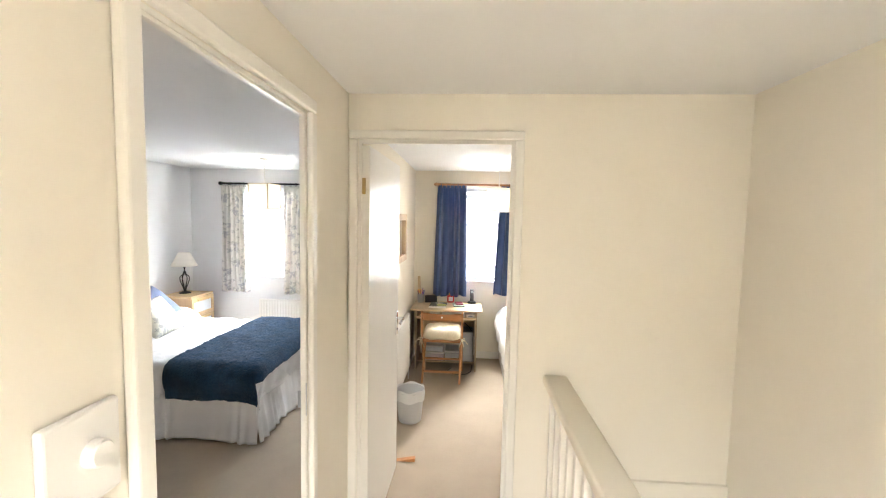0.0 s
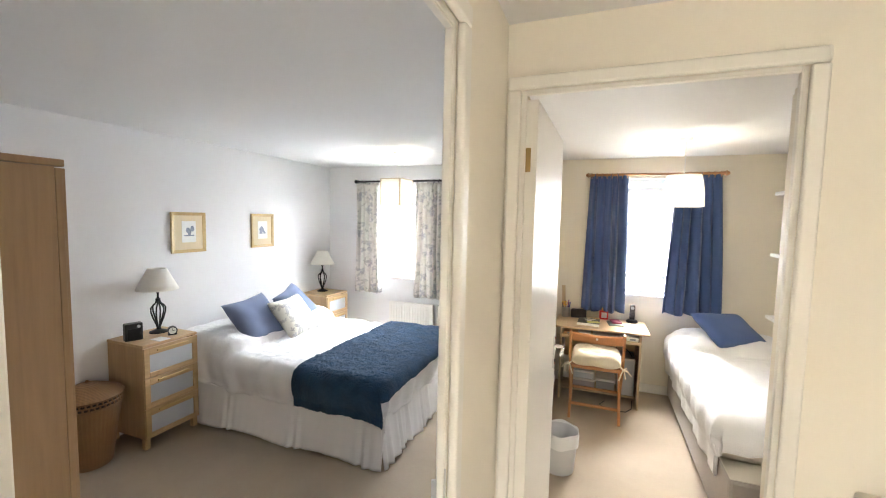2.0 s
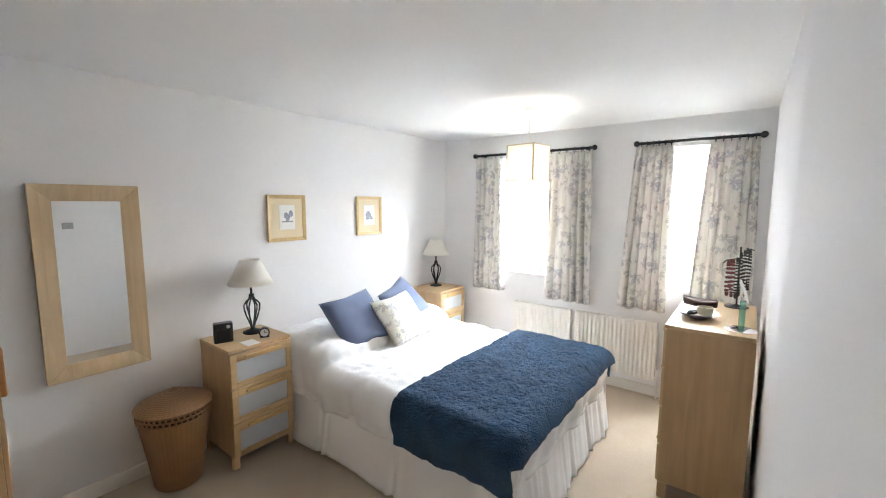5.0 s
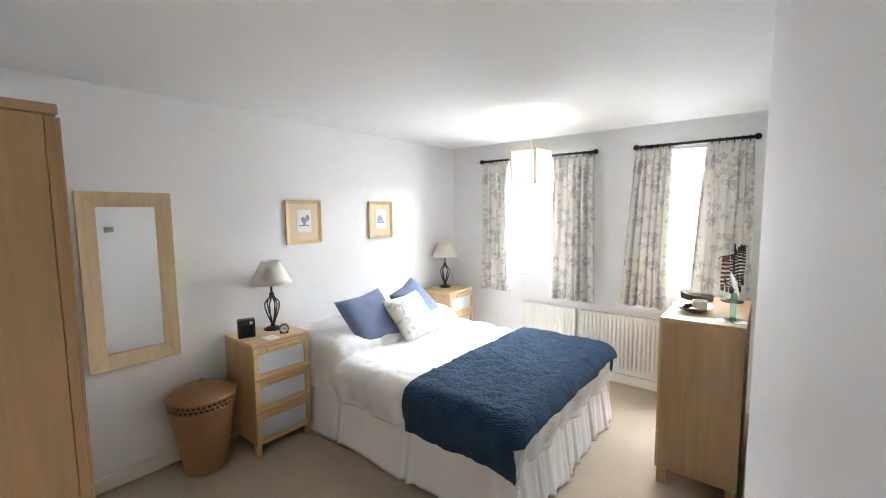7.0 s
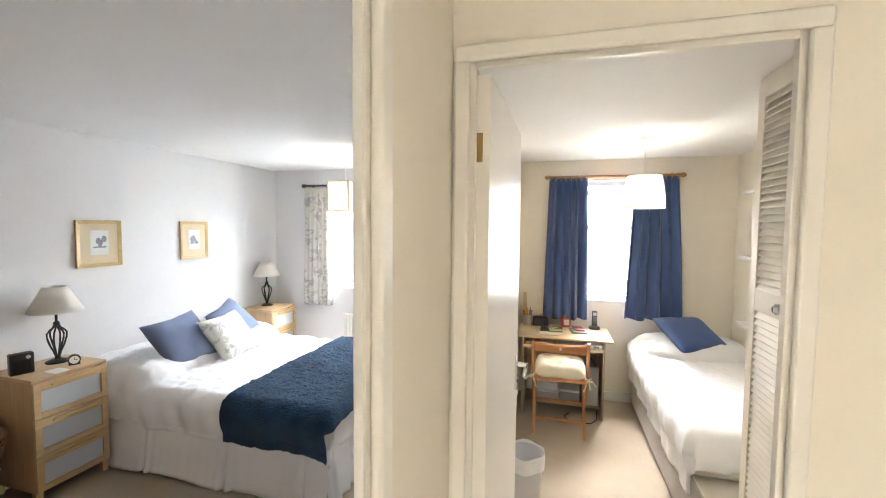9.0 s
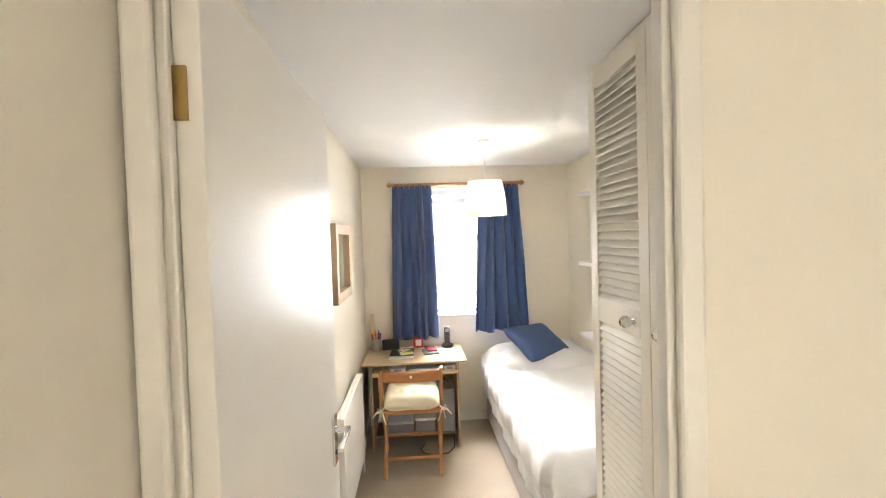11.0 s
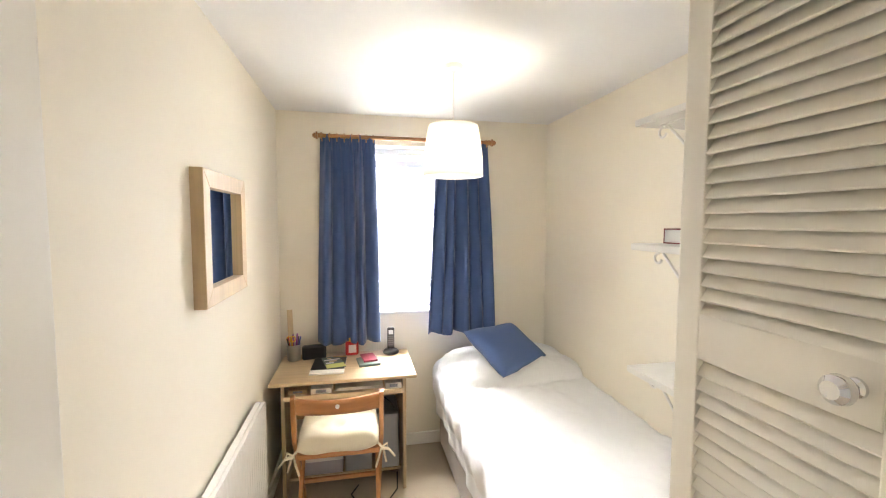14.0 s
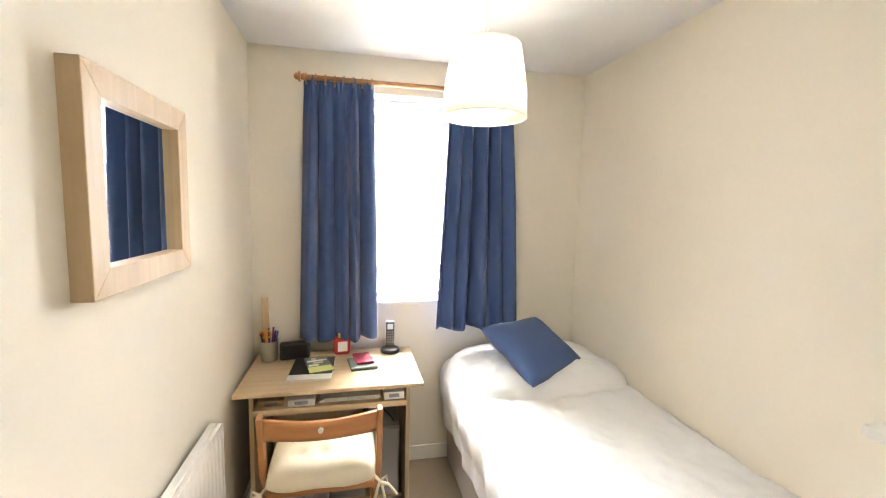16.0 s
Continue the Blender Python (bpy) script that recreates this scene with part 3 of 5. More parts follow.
def curtain(xt0, xt1, xb0, xb1, y, z0, z1, folds, amp, mat, label, group, seed, head=0.07):
    c = thing("curtain", ((xt0 + xt1) / 2, y, z0), 0, label, "curtain", group)
    ox = (xt0 + xt1) / 2
    rnd = random.Random(seed)
    ph = [rnd.uniform(-0.6, 0.6) for _ in range(6)]

    def f(u, v):
        h = 1 - v
        uu = u + 0.014 * math.sin(6.3 * u * 2 + ph[0]) + 0.02 * math.sin(2.2 * v + ph[1]) * math.sin(6 * u)
        k = v ** 0.8
        a = xt0 + (xb0 - xt0) * k
        b = xt1 + (xb1 - xt1) * k
        th = 2 * math.pi * folds * u + ph[2] + 0.5 * math.sin(1.8 * v + ph[3] + 3 * u) + 0.9 * math.sin(8.5 * u + 3 * ph[4]) * (0.6 + 0.4 * v)
        am = amp * (0.45 + 0.55 * min(1, v * 3)) * (0.85 + 0.5 * math.sin(9 * u + 4 * ph[4]) * (0.5 + 0.5 * v))
        yy = am * (math.sin(th) + 0.28 * math.sin(2 * th + ph[5]))
        if v * (z1 - z0) < head:
            q = v * (z1 - z0) / head
            yy = yy * (0.35 + 0.65 * q) + 0.006 * math.sin(2 * math.pi * folds * 3.2 * u)
        xx = a + (b - a) * uu + 0.010 * math.cos(th) * min(1, v * 2)
        zz = z1 - v * (z1 - z0) + (0.012 * math.sin(th * 0.5 + ph[1]) * v)
        return (xx - ox, yy, zz - z0)

    ob = part("panel", sheet(BM(), f, folds * 14, 46), mat, c, smooth=True, angle=80)
    thicken(ob, 0.003)
    hb = part("heading", sheet(BM(), lambda u, v: (lambda p: (p[0], p[1] + 0.008, p[2] - (0.0)))(f(u, v * head / (z1 - z0))), folds * 14, 4), mat, c, smooth=True, angle=80)
    thicken(hb, 0.003)
    return c


YA = AN - 0.075
for n, (x0, x1) in enumerate(((-2.93, -1.775), (-1.415, -0.648))):
    pole = curtain_pole(x0, x1, YA, 2.055, AN, M_IRON, 0.011, "ball", "black metal curtain pole with ball finials", "poles in the large bedroom", M_IRON)
    spans = (((-2.93, -2.63), (-2.15, -1.775)), ((-1.415, -1.165), (-0.925, -0.655)))[n]
    for a, b in spans:
        rings(pole, np.linspace(a + 0.02, b - 0.02, 6), 0.012, M_IRON)
LA = "off-white curtain printed with grey and blue leaf sprigs"
curtain(-2.935, -2.63, -2.965, -2.60, YA, 0.72, 2.035, 6, 0.030, M_LEAFCURT, LA, "curtains in the large bedroom", 1)
curtain(-2.145, -1.775, -2.185, -1.745, YA, 0.71, 2.035, 6, 0.032, M_LEAFCURT, LA, "curtains in the large bedroom", 2)
curtain(-1.43, -1.165, -1.53, -1.165, YA, 0.735, 2.04, 6, 0.032, M_LEAFCURT, LA, "curtains in the large bedroom", 3)
curtain(-0.93, -0.65, -1.02, -0.63, YA, 0.74, 2.04, 6, 0.032, M_LEAFCURT, LA, "curtains in the large bedroom", 4)

YC = CN - 0.10
pole = curtain_pole(-0.255, 0.815, YC, 2.075, CN, M_POLE, 0.0125, "turned", "stained wooden curtain pole with turned finials", "", M_POLE)
rings(pole, list(np.linspace(-0.25, 0.06, 8)) + list(np.linspace(0.475, 0.80, 8)), 0.014, M_POLE)
LC = "plain navy blue gathered curtain"
curtain(-0.262, 0.068, -0.30, 0.088, YC, 0.77, 2.085, 5, 0.032, M_BLUECURT, LC, "curtains in the small bedroom", 5, 0.09)
curtain(0.470, 0.808, 0.400, 0.868, YC, 0.80, 2.085, 5, 0.032, M_BLUECURT, LC, "curtains in the small bedroom", 6, 0.09)


# ---- radiators ----
def radiator(name_label, loc, rz, w, h, ribs, group=""):
    """A panel radiator; local x along the wall, front towards -y, wall at y = 0."""
    r = thing("radiator", loc, rz, name_label, "radiator", group)
    n = max(2, int(w / 0.034))

    def f(u, v):
        ridge = 0.5 + 0.5 * math.cos(2 * math.pi * n * u)
        e = min(1, min(v, 1 - v) * 14) * min(1, min(u, 1 - u) * 40)
        return (-w / 2 + w * u, -0.062 - ribs * min(1, ridge * 1.6) * e, h * v)
    part("front_panel", sheet(BM(), f, n * 8, 16), M_RAD, r, smooth=True, angle=60)
    part("body", B(-w / 2, w / 2, -0.0615, -0.045, 0.0, h, 0.003), M_RAD, r)
    part("top_grille", B(-w / 2, w / 2, -0.046, -0.02, h - 0.012, h + 0.004, 0.003), M_RAD, r)
    for s in (-1, 1):
        part("side_panel", B(s * w / 2 - 0.003, s * w / 2 + 0.003, -0.064, -0.018, 0.0, h, 0.002), M_RAD, r)
        part("bracket", B(s * w * 0.35 - 0.015, s * w * 0.35 + 0.015, -0.046, -0.001, 0.05, h - 0.06), M_RAD, r)
    bm = rod(BM(), (w / 2 + 0.02, -0.05, -loc[2] + 0.001), (w / 2 + 0.02, -0.05, 0.07), 0.0075)
    rod(bm, (w / 2 + 0.002, -0.05, 0.03), (w / 2 + 0.03, -0.05, 0.03), 0.009)
    rod(bm, (w / 2 + 0.02, -0.05, 0.04), (w / 2 + 0.02, -0.05, 0.10), 0.014)
    part("valve", bm, M_PLATE, r, smooth=True)
    return r


radiator("white ribbed panel radiator under the windows", (-2.20, AN, 0.15), 0, 0.56, 0.475, 0.005, "radiators in the large bedroom")
radiator("white ribbed panel radiator under the windows", (-1.54, AN, 0.15), 0, 0.66, 0.475, 0.012, "radiators in the large bedroom")
radiator("white panel radiator low on the cream wall", (CW, 3.86, 0.13), 90, 0.72, 0.57, 0.006)


# ---- pendants ----
def flex_and_rose(p, z_top, z_bottom):
    part("ceiling_rose", cap(lathe(BM(), [(0.042, 0.0), (0.042, -0.008), (0.034, -0.02), (0.012, -0.026), (0.006, -0.034)], 24, (0, 0, z_top))), M_PLATE, p, smooth=True)
    part("flex", rod(BM(), (0, 0, z_bottom), (0, 0, z_top - 0.03), 0.0035, seg=8), M_PLATE, p, smooth=True)
    part("lamp_holder", rod(BM(), (0, 0, z_bottom - 0.05), (0, 0, z_bottom), 0.016, 0.012), M_PLATE, p, smooth=True)


pc = thing("pendant_lamp", (0.385, 4.035, ZC), 0, "lit pendant lamp with a tapered white drum shade", "ceiling lamp")
flex_and_rose(pc, 0.0, -0.285)
s = part("shade", lathe(BM(), [(0.134, -0.485), (0.131, -0.40), (0.121, -0.33), (0.109, -0.265)], 48), M_SHADE_W, pc, "white fabric shade", True)
thicken(s, 0.0015)
for rr, zz in ((0.134, -0.485), (0.109, -0.265)):
    part("shade_ring", tube(BM(), [(rr * math.cos(a), rr * math.sin(a), zz) for a in np.linspace(0, 2 * math.pi, 49)], 0.002, 6), M_PLATE, pc, smooth=True)
for k in range(3):
    a = 2.1 * k
    part("shade_arm", rod(BM(), (0.012 * math.cos(a), 0.012 * math.sin(a), -0.29), (0.109 * math.cos(a), 0.109 * math.sin(a), -0.267), 0.0012, seg=6), M_PLATE, pc)

pa = thing("pendant_lamp", (-1.95, 4.115, ZC), -7, "lit pendant lamp with a square paper shade in a wooden frame", "ceiling lamp")
flex_and_rose(pa, 0.0, -0.30)
for k in range(4):
    m = pose(0, 0, 0, 0, 0, 90 * k)
    bm = B(-0.102, 0.102, -0.1075, -0.106, -0.495, -0.255)
    bmesh.ops.transform(bm, matrix=m, verts=bm.verts)
    part("shade_panel", bm, M_SHADE_A, pa)
    bm = BM()
    box(bm, -0.110, -0.101, -0.110, -0.101, -0.50, -0.25, 0.002)
    box(bm, -0.101, 0.101, -0.110, -0.103, -0.50, -0.493, 0.001)
    box(bm, -0.101, 0.101, -0.110, -0.103, -0.257, -0.25, 0.001)
    for j in range(9):
        box(bm, -0.1005, -0.096, -0.1095, -0.1035, -0.485 + j * 0.026, -0.475 + j * 0.026)
        box(bm, 0.096, 0.1005, -0.1095, -0.1035, -0.485 + j * 0.026, -0.475 + j * 0.026)
    bmesh.ops.transform(bm, matrix=m, verts=bm.verts)
    part("shade_frame", bm, M_PALEWOOD, pa)
part("shade_spider", rod(rod(BM(), (-0.104, 0, -0.32), (0.104, 0, -0.32), 0.0015, seg=6), (0, -0.104, -0.322), (0, 0.104, -0.322), 0.0015, seg=6), M_ALU, pa)


# ---- large bedroom ----
# wardrobe
WX0, WX1, WY0, WY1 = -2.63, -1.815, 0.96, 1.49
wd = thing("wardrobe", ((WX0 + WX1) / 2, (WY0 + WY1) / 2, 0), 0, "tall birch veneer wardrobe with two doors and wooden handles", "wardrobe")
hw, hd = (WX1 - WX0) / 2, (WY1 - WY0) / 2
for s in (-1, 1):
    part("side_panel", B(*sorted((s * hw, s * (hw - 0.02))), -hd, hd - 0.022, 0.0, 1.775, 0.0015), M_BIRCH_W, wd)
part("top", B(-hw - 0.004, hw + 0.004, -hd, hd + 0.004, 1.777, 1.80, 0.003), M_BIRCH_W, wd)
part("back_panel", B(-hw + 0.021, hw - 0.021, -hd + 0.002, -hd + 0.008, 0.05, 1.775), M_BIRCH_W, wd)
part("plinth", B(-hw + 0.021, hw - 0.021, hd - 0.06, hd - 0.04, 0.0, 0.075), M_BIRCH_W, wd)
for s in (-1, 1):
    a, b = sorted((s * 0.0015, s * (hw - 0.001)))
    d = part("door", B(a, b, hd - 0.020, hd, 0.08, 1.772, 0.002), M_BIRCH_W, wd)
    for lo, hi in ((0.08, 0.93), (0.93, 1.772)):
        bm = BM()
        for p0, p1, q0, q1 in ((a + 0.003, a + 0.06, lo, hi), (b - 0.06, b - 0.003, lo, hi), (a + 0.06, b - 0.06, lo, lo + 0.06), (a + 0.06, b - 0.06, hi - 0.06, hi)):
            box(bm, p0, p1, hd + 0.0005, hd + 0.008, q0, q1, 0.001)
        part("door_frame", bm, M_BIRCH_W, d)
    hx, lo, hi = (0.10, 1.10, 1.225) if s > 0 else (-0.035, 0.775, 0.995)
    part("handle", box(box(BM(), hx - 0.012, hx + 0.012, hd + 0.014, hd + 0.042, lo, hi, 0.004), hx - 0.008, hx + 0.008, hd, hd + 0.016, lo + 0.03, hi - 0.03), M_POLE, d, "orange wooden bar handle")


def framed(name, loc, rz, w, h, fw, depth, mat_frame, label, cat, inner, inset, group="", bevel=0.004, rise=0.0):
    """A frame hung on a wall; local x along the wall, front towards -y, wall at y = 0, from z = 0 to h."""
    t = thing(name, loc, rz, label, cat, group)
    for x0, x1, z0, z1, ax in ((-w / 2, w / 2, h - fw, h, 0), (-w / 2, w / 2, 0, fw, 0), (-w / 2, -w / 2 + fw, 0, h, 1), (w / 2 - fw, w / 2, 0, h, 1)):
        bm = BM()
        if ax == 0:
            zo, zi = (z1, z0) if z0 > h / 2 else (z0, z1)
            pts = [(x0, zo), (x1, zo), (x1 - fw, zi), (x0 + fw, zi)]
        else:
            xo, xi = (x0, x1) if x0 < 0 else (x1, x0)
            pts = [(xo, 0), (xo, h), (xi, h - fw), (xi, fw)]
        fr = [bm.verts.new((x, -depth + (rise if k in (2, 3) else 0), z)) for k, (x, z) in enumerate(pts)]
        bk = [bm.verts.new((x, -0.002, z)) for x, z in pts]
        bm.faces.new(fr)
        bm.faces.new(bk[::-1])
        for k in range(4):
            bm.faces.new((fr[k], bk[k], bk[(k + 1) % 4], fr[(k + 1) % 4]))
        bmesh.ops.bevel(bm, geom=list(bm.edges), offset=bevel * 0.5, segments=2, affect="EDGES", profile=0.5)
        part("frame_bar", bm, mat_frame, t)
    part(inner[0], B(-w / 2 + fw - 0.004, w / 2 - fw + 0.004, -inset - 0.004, -inset, fw - 0.004, h - fw + 0.004), inner[1], t, inner[2])
    return t


wm = framed("wall_mirror", (AW, 1.985, 0.685), 90, 0.435, 0.985, 0.082, 0.035, M_OAK, "tall wall mirror in a wide pale oak frame", "mirror", ("mirror_glass", M_MIRROR, "clear mirror glass"), 0.016, rise=0.012)
# a reflected grey mark, painted as a fixed patch on the mirror glass
M_REFLECTED = plain("grey_reflection_paint", (0.42, 0.44, 0.45), 0.6, var=0.2, scale=60, bstr=0)
part("painted_reflection", B(-0.105, -0.062, -0.0211, -0.0204, 0.765, 0.795), M_REFLECTED, wm, "small grey patch painted as a reflection in the glass")
M_MOUNT = plain("cream_mount_card", (0.70, 0.58, 0.38), 0.8, bstr=0.1)
M_PAPER = plain("white_paper", (0.80, 0.79, 0.76), 0.8, var=0.02, bstr=0.05)
M_ETCH = plain("grey_engraving_ink", (0.24, 0.26, 0.32), 0.8, var=0.6, scale=60, bstr=0)
for n, (y0, y1, z0) in enumerate(((2.955, 3.26, 1.305), (3.765, 4.055, 1.305))):
    w = y1 - y0
    pf = framed("picture_frame", (AW, (y0 + y1) / 2, z0), 90, w, 0.335, 0.026, 0.022, M_GILT, "gilded frame with a small grey engraving in a cream mount", "picture", ("mount", M_MOUNT, "cream card mount"), 0.008, "pictures over the bed", rise=0.007)
    part("print", B(-0.062, 0.062, -0.0150, -0.0125, 0.085, 0.262), M_PAPER, pf, "small engraving on white paper")
    bm = BM()
    rr = random.Random(n)
    for k in range(9):
        x, z, s = rr.uniform(-0.03, 0.035), rr.uniform(0.15, 0.20), rr.uniform(0.008, 0.02)
        bmesh.ops.create_circle(bm, cap_ends=True, segments=9, radius=s, matrix=Matrix.Translation((x, -0.0162 - 0.0001 * k, z)) @ pose(0, 0, 0, 90, 0, 0) @ Matrix.Diagonal((1, rr.uniform(0.7, 1.5), 1, 1)))
    box(bm, -0.045, 0.045, -0.0160, -0.0152, 0.137, 0.146)
    part("drawing", bm, M_ETCH, pf)


# bedside chests
def bedside(loc):
    """Three frosted drawers facing +x; local origin at the floor, middle of the footprint."""
    t = thing("bedside_chest", loc, 0, "birch bedside chest with three frosted drawer fronts and wooden handles", "bedside chest", "bedside chests")
    hx, hy, H = 0.185, 0.195, 0.735
    for s in (-1, 1):
        a, b = sorted((s * hy, s * (hy - 0.018)))
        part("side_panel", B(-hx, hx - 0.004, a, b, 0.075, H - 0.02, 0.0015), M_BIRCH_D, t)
        for x0, x1 in ((-hx, -hx + 0.035), (hx - 0.039, hx - 0.004)):
            a2, b2 = sorted((s * hy, s * (hy - 0.036)))
            part("leg", B(x0, x1, a2, b2, 0.0, 0.0745, 0.003), M_BIRCH, t)
    part("top", B(-hx, hx + 0.006, -hy - 0.004, hy + 0.004, H - 0.019, H, 0.003), M_BIRCH_X, t)
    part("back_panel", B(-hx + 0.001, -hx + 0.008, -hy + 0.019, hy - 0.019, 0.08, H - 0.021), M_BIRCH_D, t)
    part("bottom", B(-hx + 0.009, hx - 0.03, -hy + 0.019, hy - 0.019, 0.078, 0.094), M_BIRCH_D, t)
    z = 0.078
    dh = (H - 0.022 - z) / 3
    for k in range(3):
        lo, hi = z + dh * k + 0.002, z + dh * (k + 1) - 0.002
        bm = BM()
        y0, y1 = -hy + 0.0005, hy - 0.0005
        for p0, p1, q0, q1 in ((y0, y0 + 0.036, lo, hi), (y1 - 0.036, y1, lo, hi), (y0 + 0.036, y1 - 0.036, lo, lo + 0.034), (y0 + 0.036, y1 - 0.036, hi - 0.05, hi)):
            box(bm, hx - 0.003, hx + 0.014, p0, p1, q0, q1, 0.0015)
        d = part("drawer_front", bm, M_BIRCH_X, t)
        part("frosted_panel", B(hx - 0.002, hx + 0.004, y0 + 0.034, y1 - 0.034, lo + 0.032, hi - 0.048), M_FROST, d, "frosted pale blue-grey panel")
        bm = B(hx + 0.020, hx + 0.032, -0.115, 0.115, hi - 0.032, hi - 0.016, 0.004)
        box(bm, hx + 0.013, hx + 0.022, -0.085, -0.065, hi - 0.029, hi - 0.019)
        box(bm, hx + 0.013, hx + 0.022, 0.065, 0.085, hi - 0.029, hi - 0.019)
        part("handle", bm, M_GILT, d, "honey-coloured wooden bar handle")
        part("drawer_box", B(-hx + 0.02, hx - 0.004, -hy + 0.022, hy - 0.022, lo + 0.02, hi - 0.02), M_BIRCH_D, d)
    return t


NS1, NS2 = (-3.185, 2.668, 0), (-3.185, 4.665, 0)
ns = bedside(NS1)
copy_thing(ns, pose(*NS2))


def table_lamp(loc):
    t = thing("table_lamp", loc, 0, "black iron cage table lamp with a cream coolie shade", "table lamp", "bedside lamps")
    part("base", cap(lathe(BM(), [(0.062, 0.0), (0.062, 0.006), (0.045, 0.014), (0.016, 0.024), (0.012, 0.045)], 24)), M_IRON, t, smooth=True)
    for k in range(6):
        a = k * math.pi / 3
        prof = [(0.010, 0.04), (0.018, 0.07), (0.034, 0.11), (0.046, 0.155), (0.048, 0.185), (0.036, 0.205), (0.017, 0.222), (0.010, 0.245)]
        tw = 0.5
        part("cage_rod", tube(BM(), [(r * math.cos(a + tw * (z - 0.04) * 3), r * math.sin(a + tw * (z - 0.04) * 3), z) for r, z in prof], 0.0054, 7), M_IRON, t, smooth=True)
    part("neck", cap(lathe(BM(), [(0.009, 0.235), (0.016, 0.245), (0.016, 0.256), (0.007, 0.262), (0.007, 0.30), (0.014, 0.305), (0.014, 0.36)], 16)), M_IRON, t, smooth=True)
    s = part("shade", lathe(BM(), [(0.138, 0.325), (0.118, 0.365), (0.088, 0.425), (0.060, 0.482)], 40), M_SHADE_C, t, "cream fabric coolie shade", True)
    thicken(s, 0.0018)
    bm = BM()
    for k in range(3):
        rod(bm, (0, 0, 0.36), (0.0595 * math.cos(2.1 * k), 0.0595 * math.sin(2.1 * k), 0.48), 0.0012, seg=6)
    part("shade_carrier", bm, M_ALU, t)
    return t


lamp = table_lamp((-3.235, 2.745, 0.735))
copy_thing(lamp, pose(-3.235, 4.70, 0.735, 0, 0, 25))

# small things on the bedside chest
rad = thing("radio", (-3.19, 2.535, 0.735), -18, "small black bedside radio", "radio")
part("case", B(-0.028, 0.028, -0.052, 0.052, 0.0, 0.122, 0.006), M_BLACK, rad)
part("speaker_grille", B(0.028, 0.0310, -0.038, 0.038, 0.012, 0.085, 0.001), M_IRON, rad)
part("knob", rod(BM(), (0.028, 0.026, 0.10), (0.037, 0.026, 0.10), 0.010), M_ALU, rad, smooth=True)
clk = thing("alarm_clock", (-3.075, 2.735, 0.735), -30, "small black alarm clock with a white dial", "clock")
part("case", box(rod(BM(), (-0.016, 0, 0.034), (0.016, 0, 0.034), 0.031, seg=24), -0.014, 0.014, -0.028, 0.028, 0.0, 0.012, 0.003), M_BLACK, clk, smooth=True)
part("dial", rod(BM(), (0.0161, 0, 0.034), (0.0172, 0, 0.034), 0.024, seg=24), M_PAPER, clk, "white dial")
part("clock_hand", box(box(BM(), 0.0173, 0.0182, -0.0015, 0.0015, 0.034, 0.052), 0.0173, 0.0182, 0.0, 0.013, 0.0325, 0.0355), M_BLACK, clk)
tagged(part("letter", B(-3.095, -2.995, 2.585, 2.665, 0.7352, 0.738), M_PAPER), "white folded paper lying on the bedside chest", "paper")

# laundry basket
bk = thing("laundry_basket", (-3.185, 2.245, 0), 0, "tapered brown wicker laundry basket with a lid", "basket")
prof = [(0.0, 0.004), (0.112, 0.0), (0.120, 0.012), (0.134, 0.12), (0.153, 0.25), (0.172, 0.37), (0.178, 0.405)]
part("body", lathe(BM(), prof, 40), M_WICKER, bk, smooth=True)
bm = BM()
for row, (lo, hi) in enumerate(((0.405, 0.428), (0.428, 0.451))):
    for k in range(40):
        a = 2 * math.pi * (k + 0.5 * row) / 40
        rod(bm, (0.178 * math.cos(a), 0.178 * math.sin(a), lo), (0.178 * math.cos(a), 0.178 * math.sin(a), hi), 0.0055, seg=6)
part("open_weave", bm, M_WICKER, bk)
bm = BM()
for zz in (0.404, 0.428, 0.451):
    tube(bm, [(0.178 * math.cos(a), 0.178 * math.sin(a), zz) for a in np.linspace(0, 2 * math.pi, 41)], 0.005, 6)
part("rim", bm, M_WICKER, bk, smooth=True)
# the basket's inner shadow, painted as a dark band behind the open weave
part("inner", lathe(BM(), [(0.160, 0.36), (0.163, 0.45)], 32), M_BASKETSHADOW, bk, "dark brown band painted as the shadow inside the basket")
ld = part("lid", cap(lathe(BM(), [(0.186, 0.453), (0.190, 0.462), (0.182, 0.472), (0.13, 0.497), (0.07, 0.524), (0.02, 0.536)], 40)), M_WICKER, bk, "domed wicker lid", True)
bm = BM()
bmesh.ops.create_uvsphere(bm, u_segments=14, v_segments=9, radius=0.011, matrix=Matrix.Translation((0, 0, 0.543)))
part("knob", bm, M_WICKER, ld, smooth=True)

# adaptor and lead on the carpet by the wardrobe
ad = thing("power_adaptor", (-2.56, 1.70, 0), 20, "black plug adaptor with a trailing lead on the carpet", "adaptor")
part("case", B(-0.05, 0.05, -0.03, 0.03, 0.0, 0.035, 0.006), M_BLACK, ad)
part("lead", tube(BM(), [(0.05, 0, 0.01), (0.09, 0.03, 0.006), (0.10, 0.09, 0.005), (0.06, 0.13, 0.005), (-0.03, 0.10, 0.005), (-0.12, 0.02, 0.005)], 0.0035), M_BLACK, ad, smooth=True)

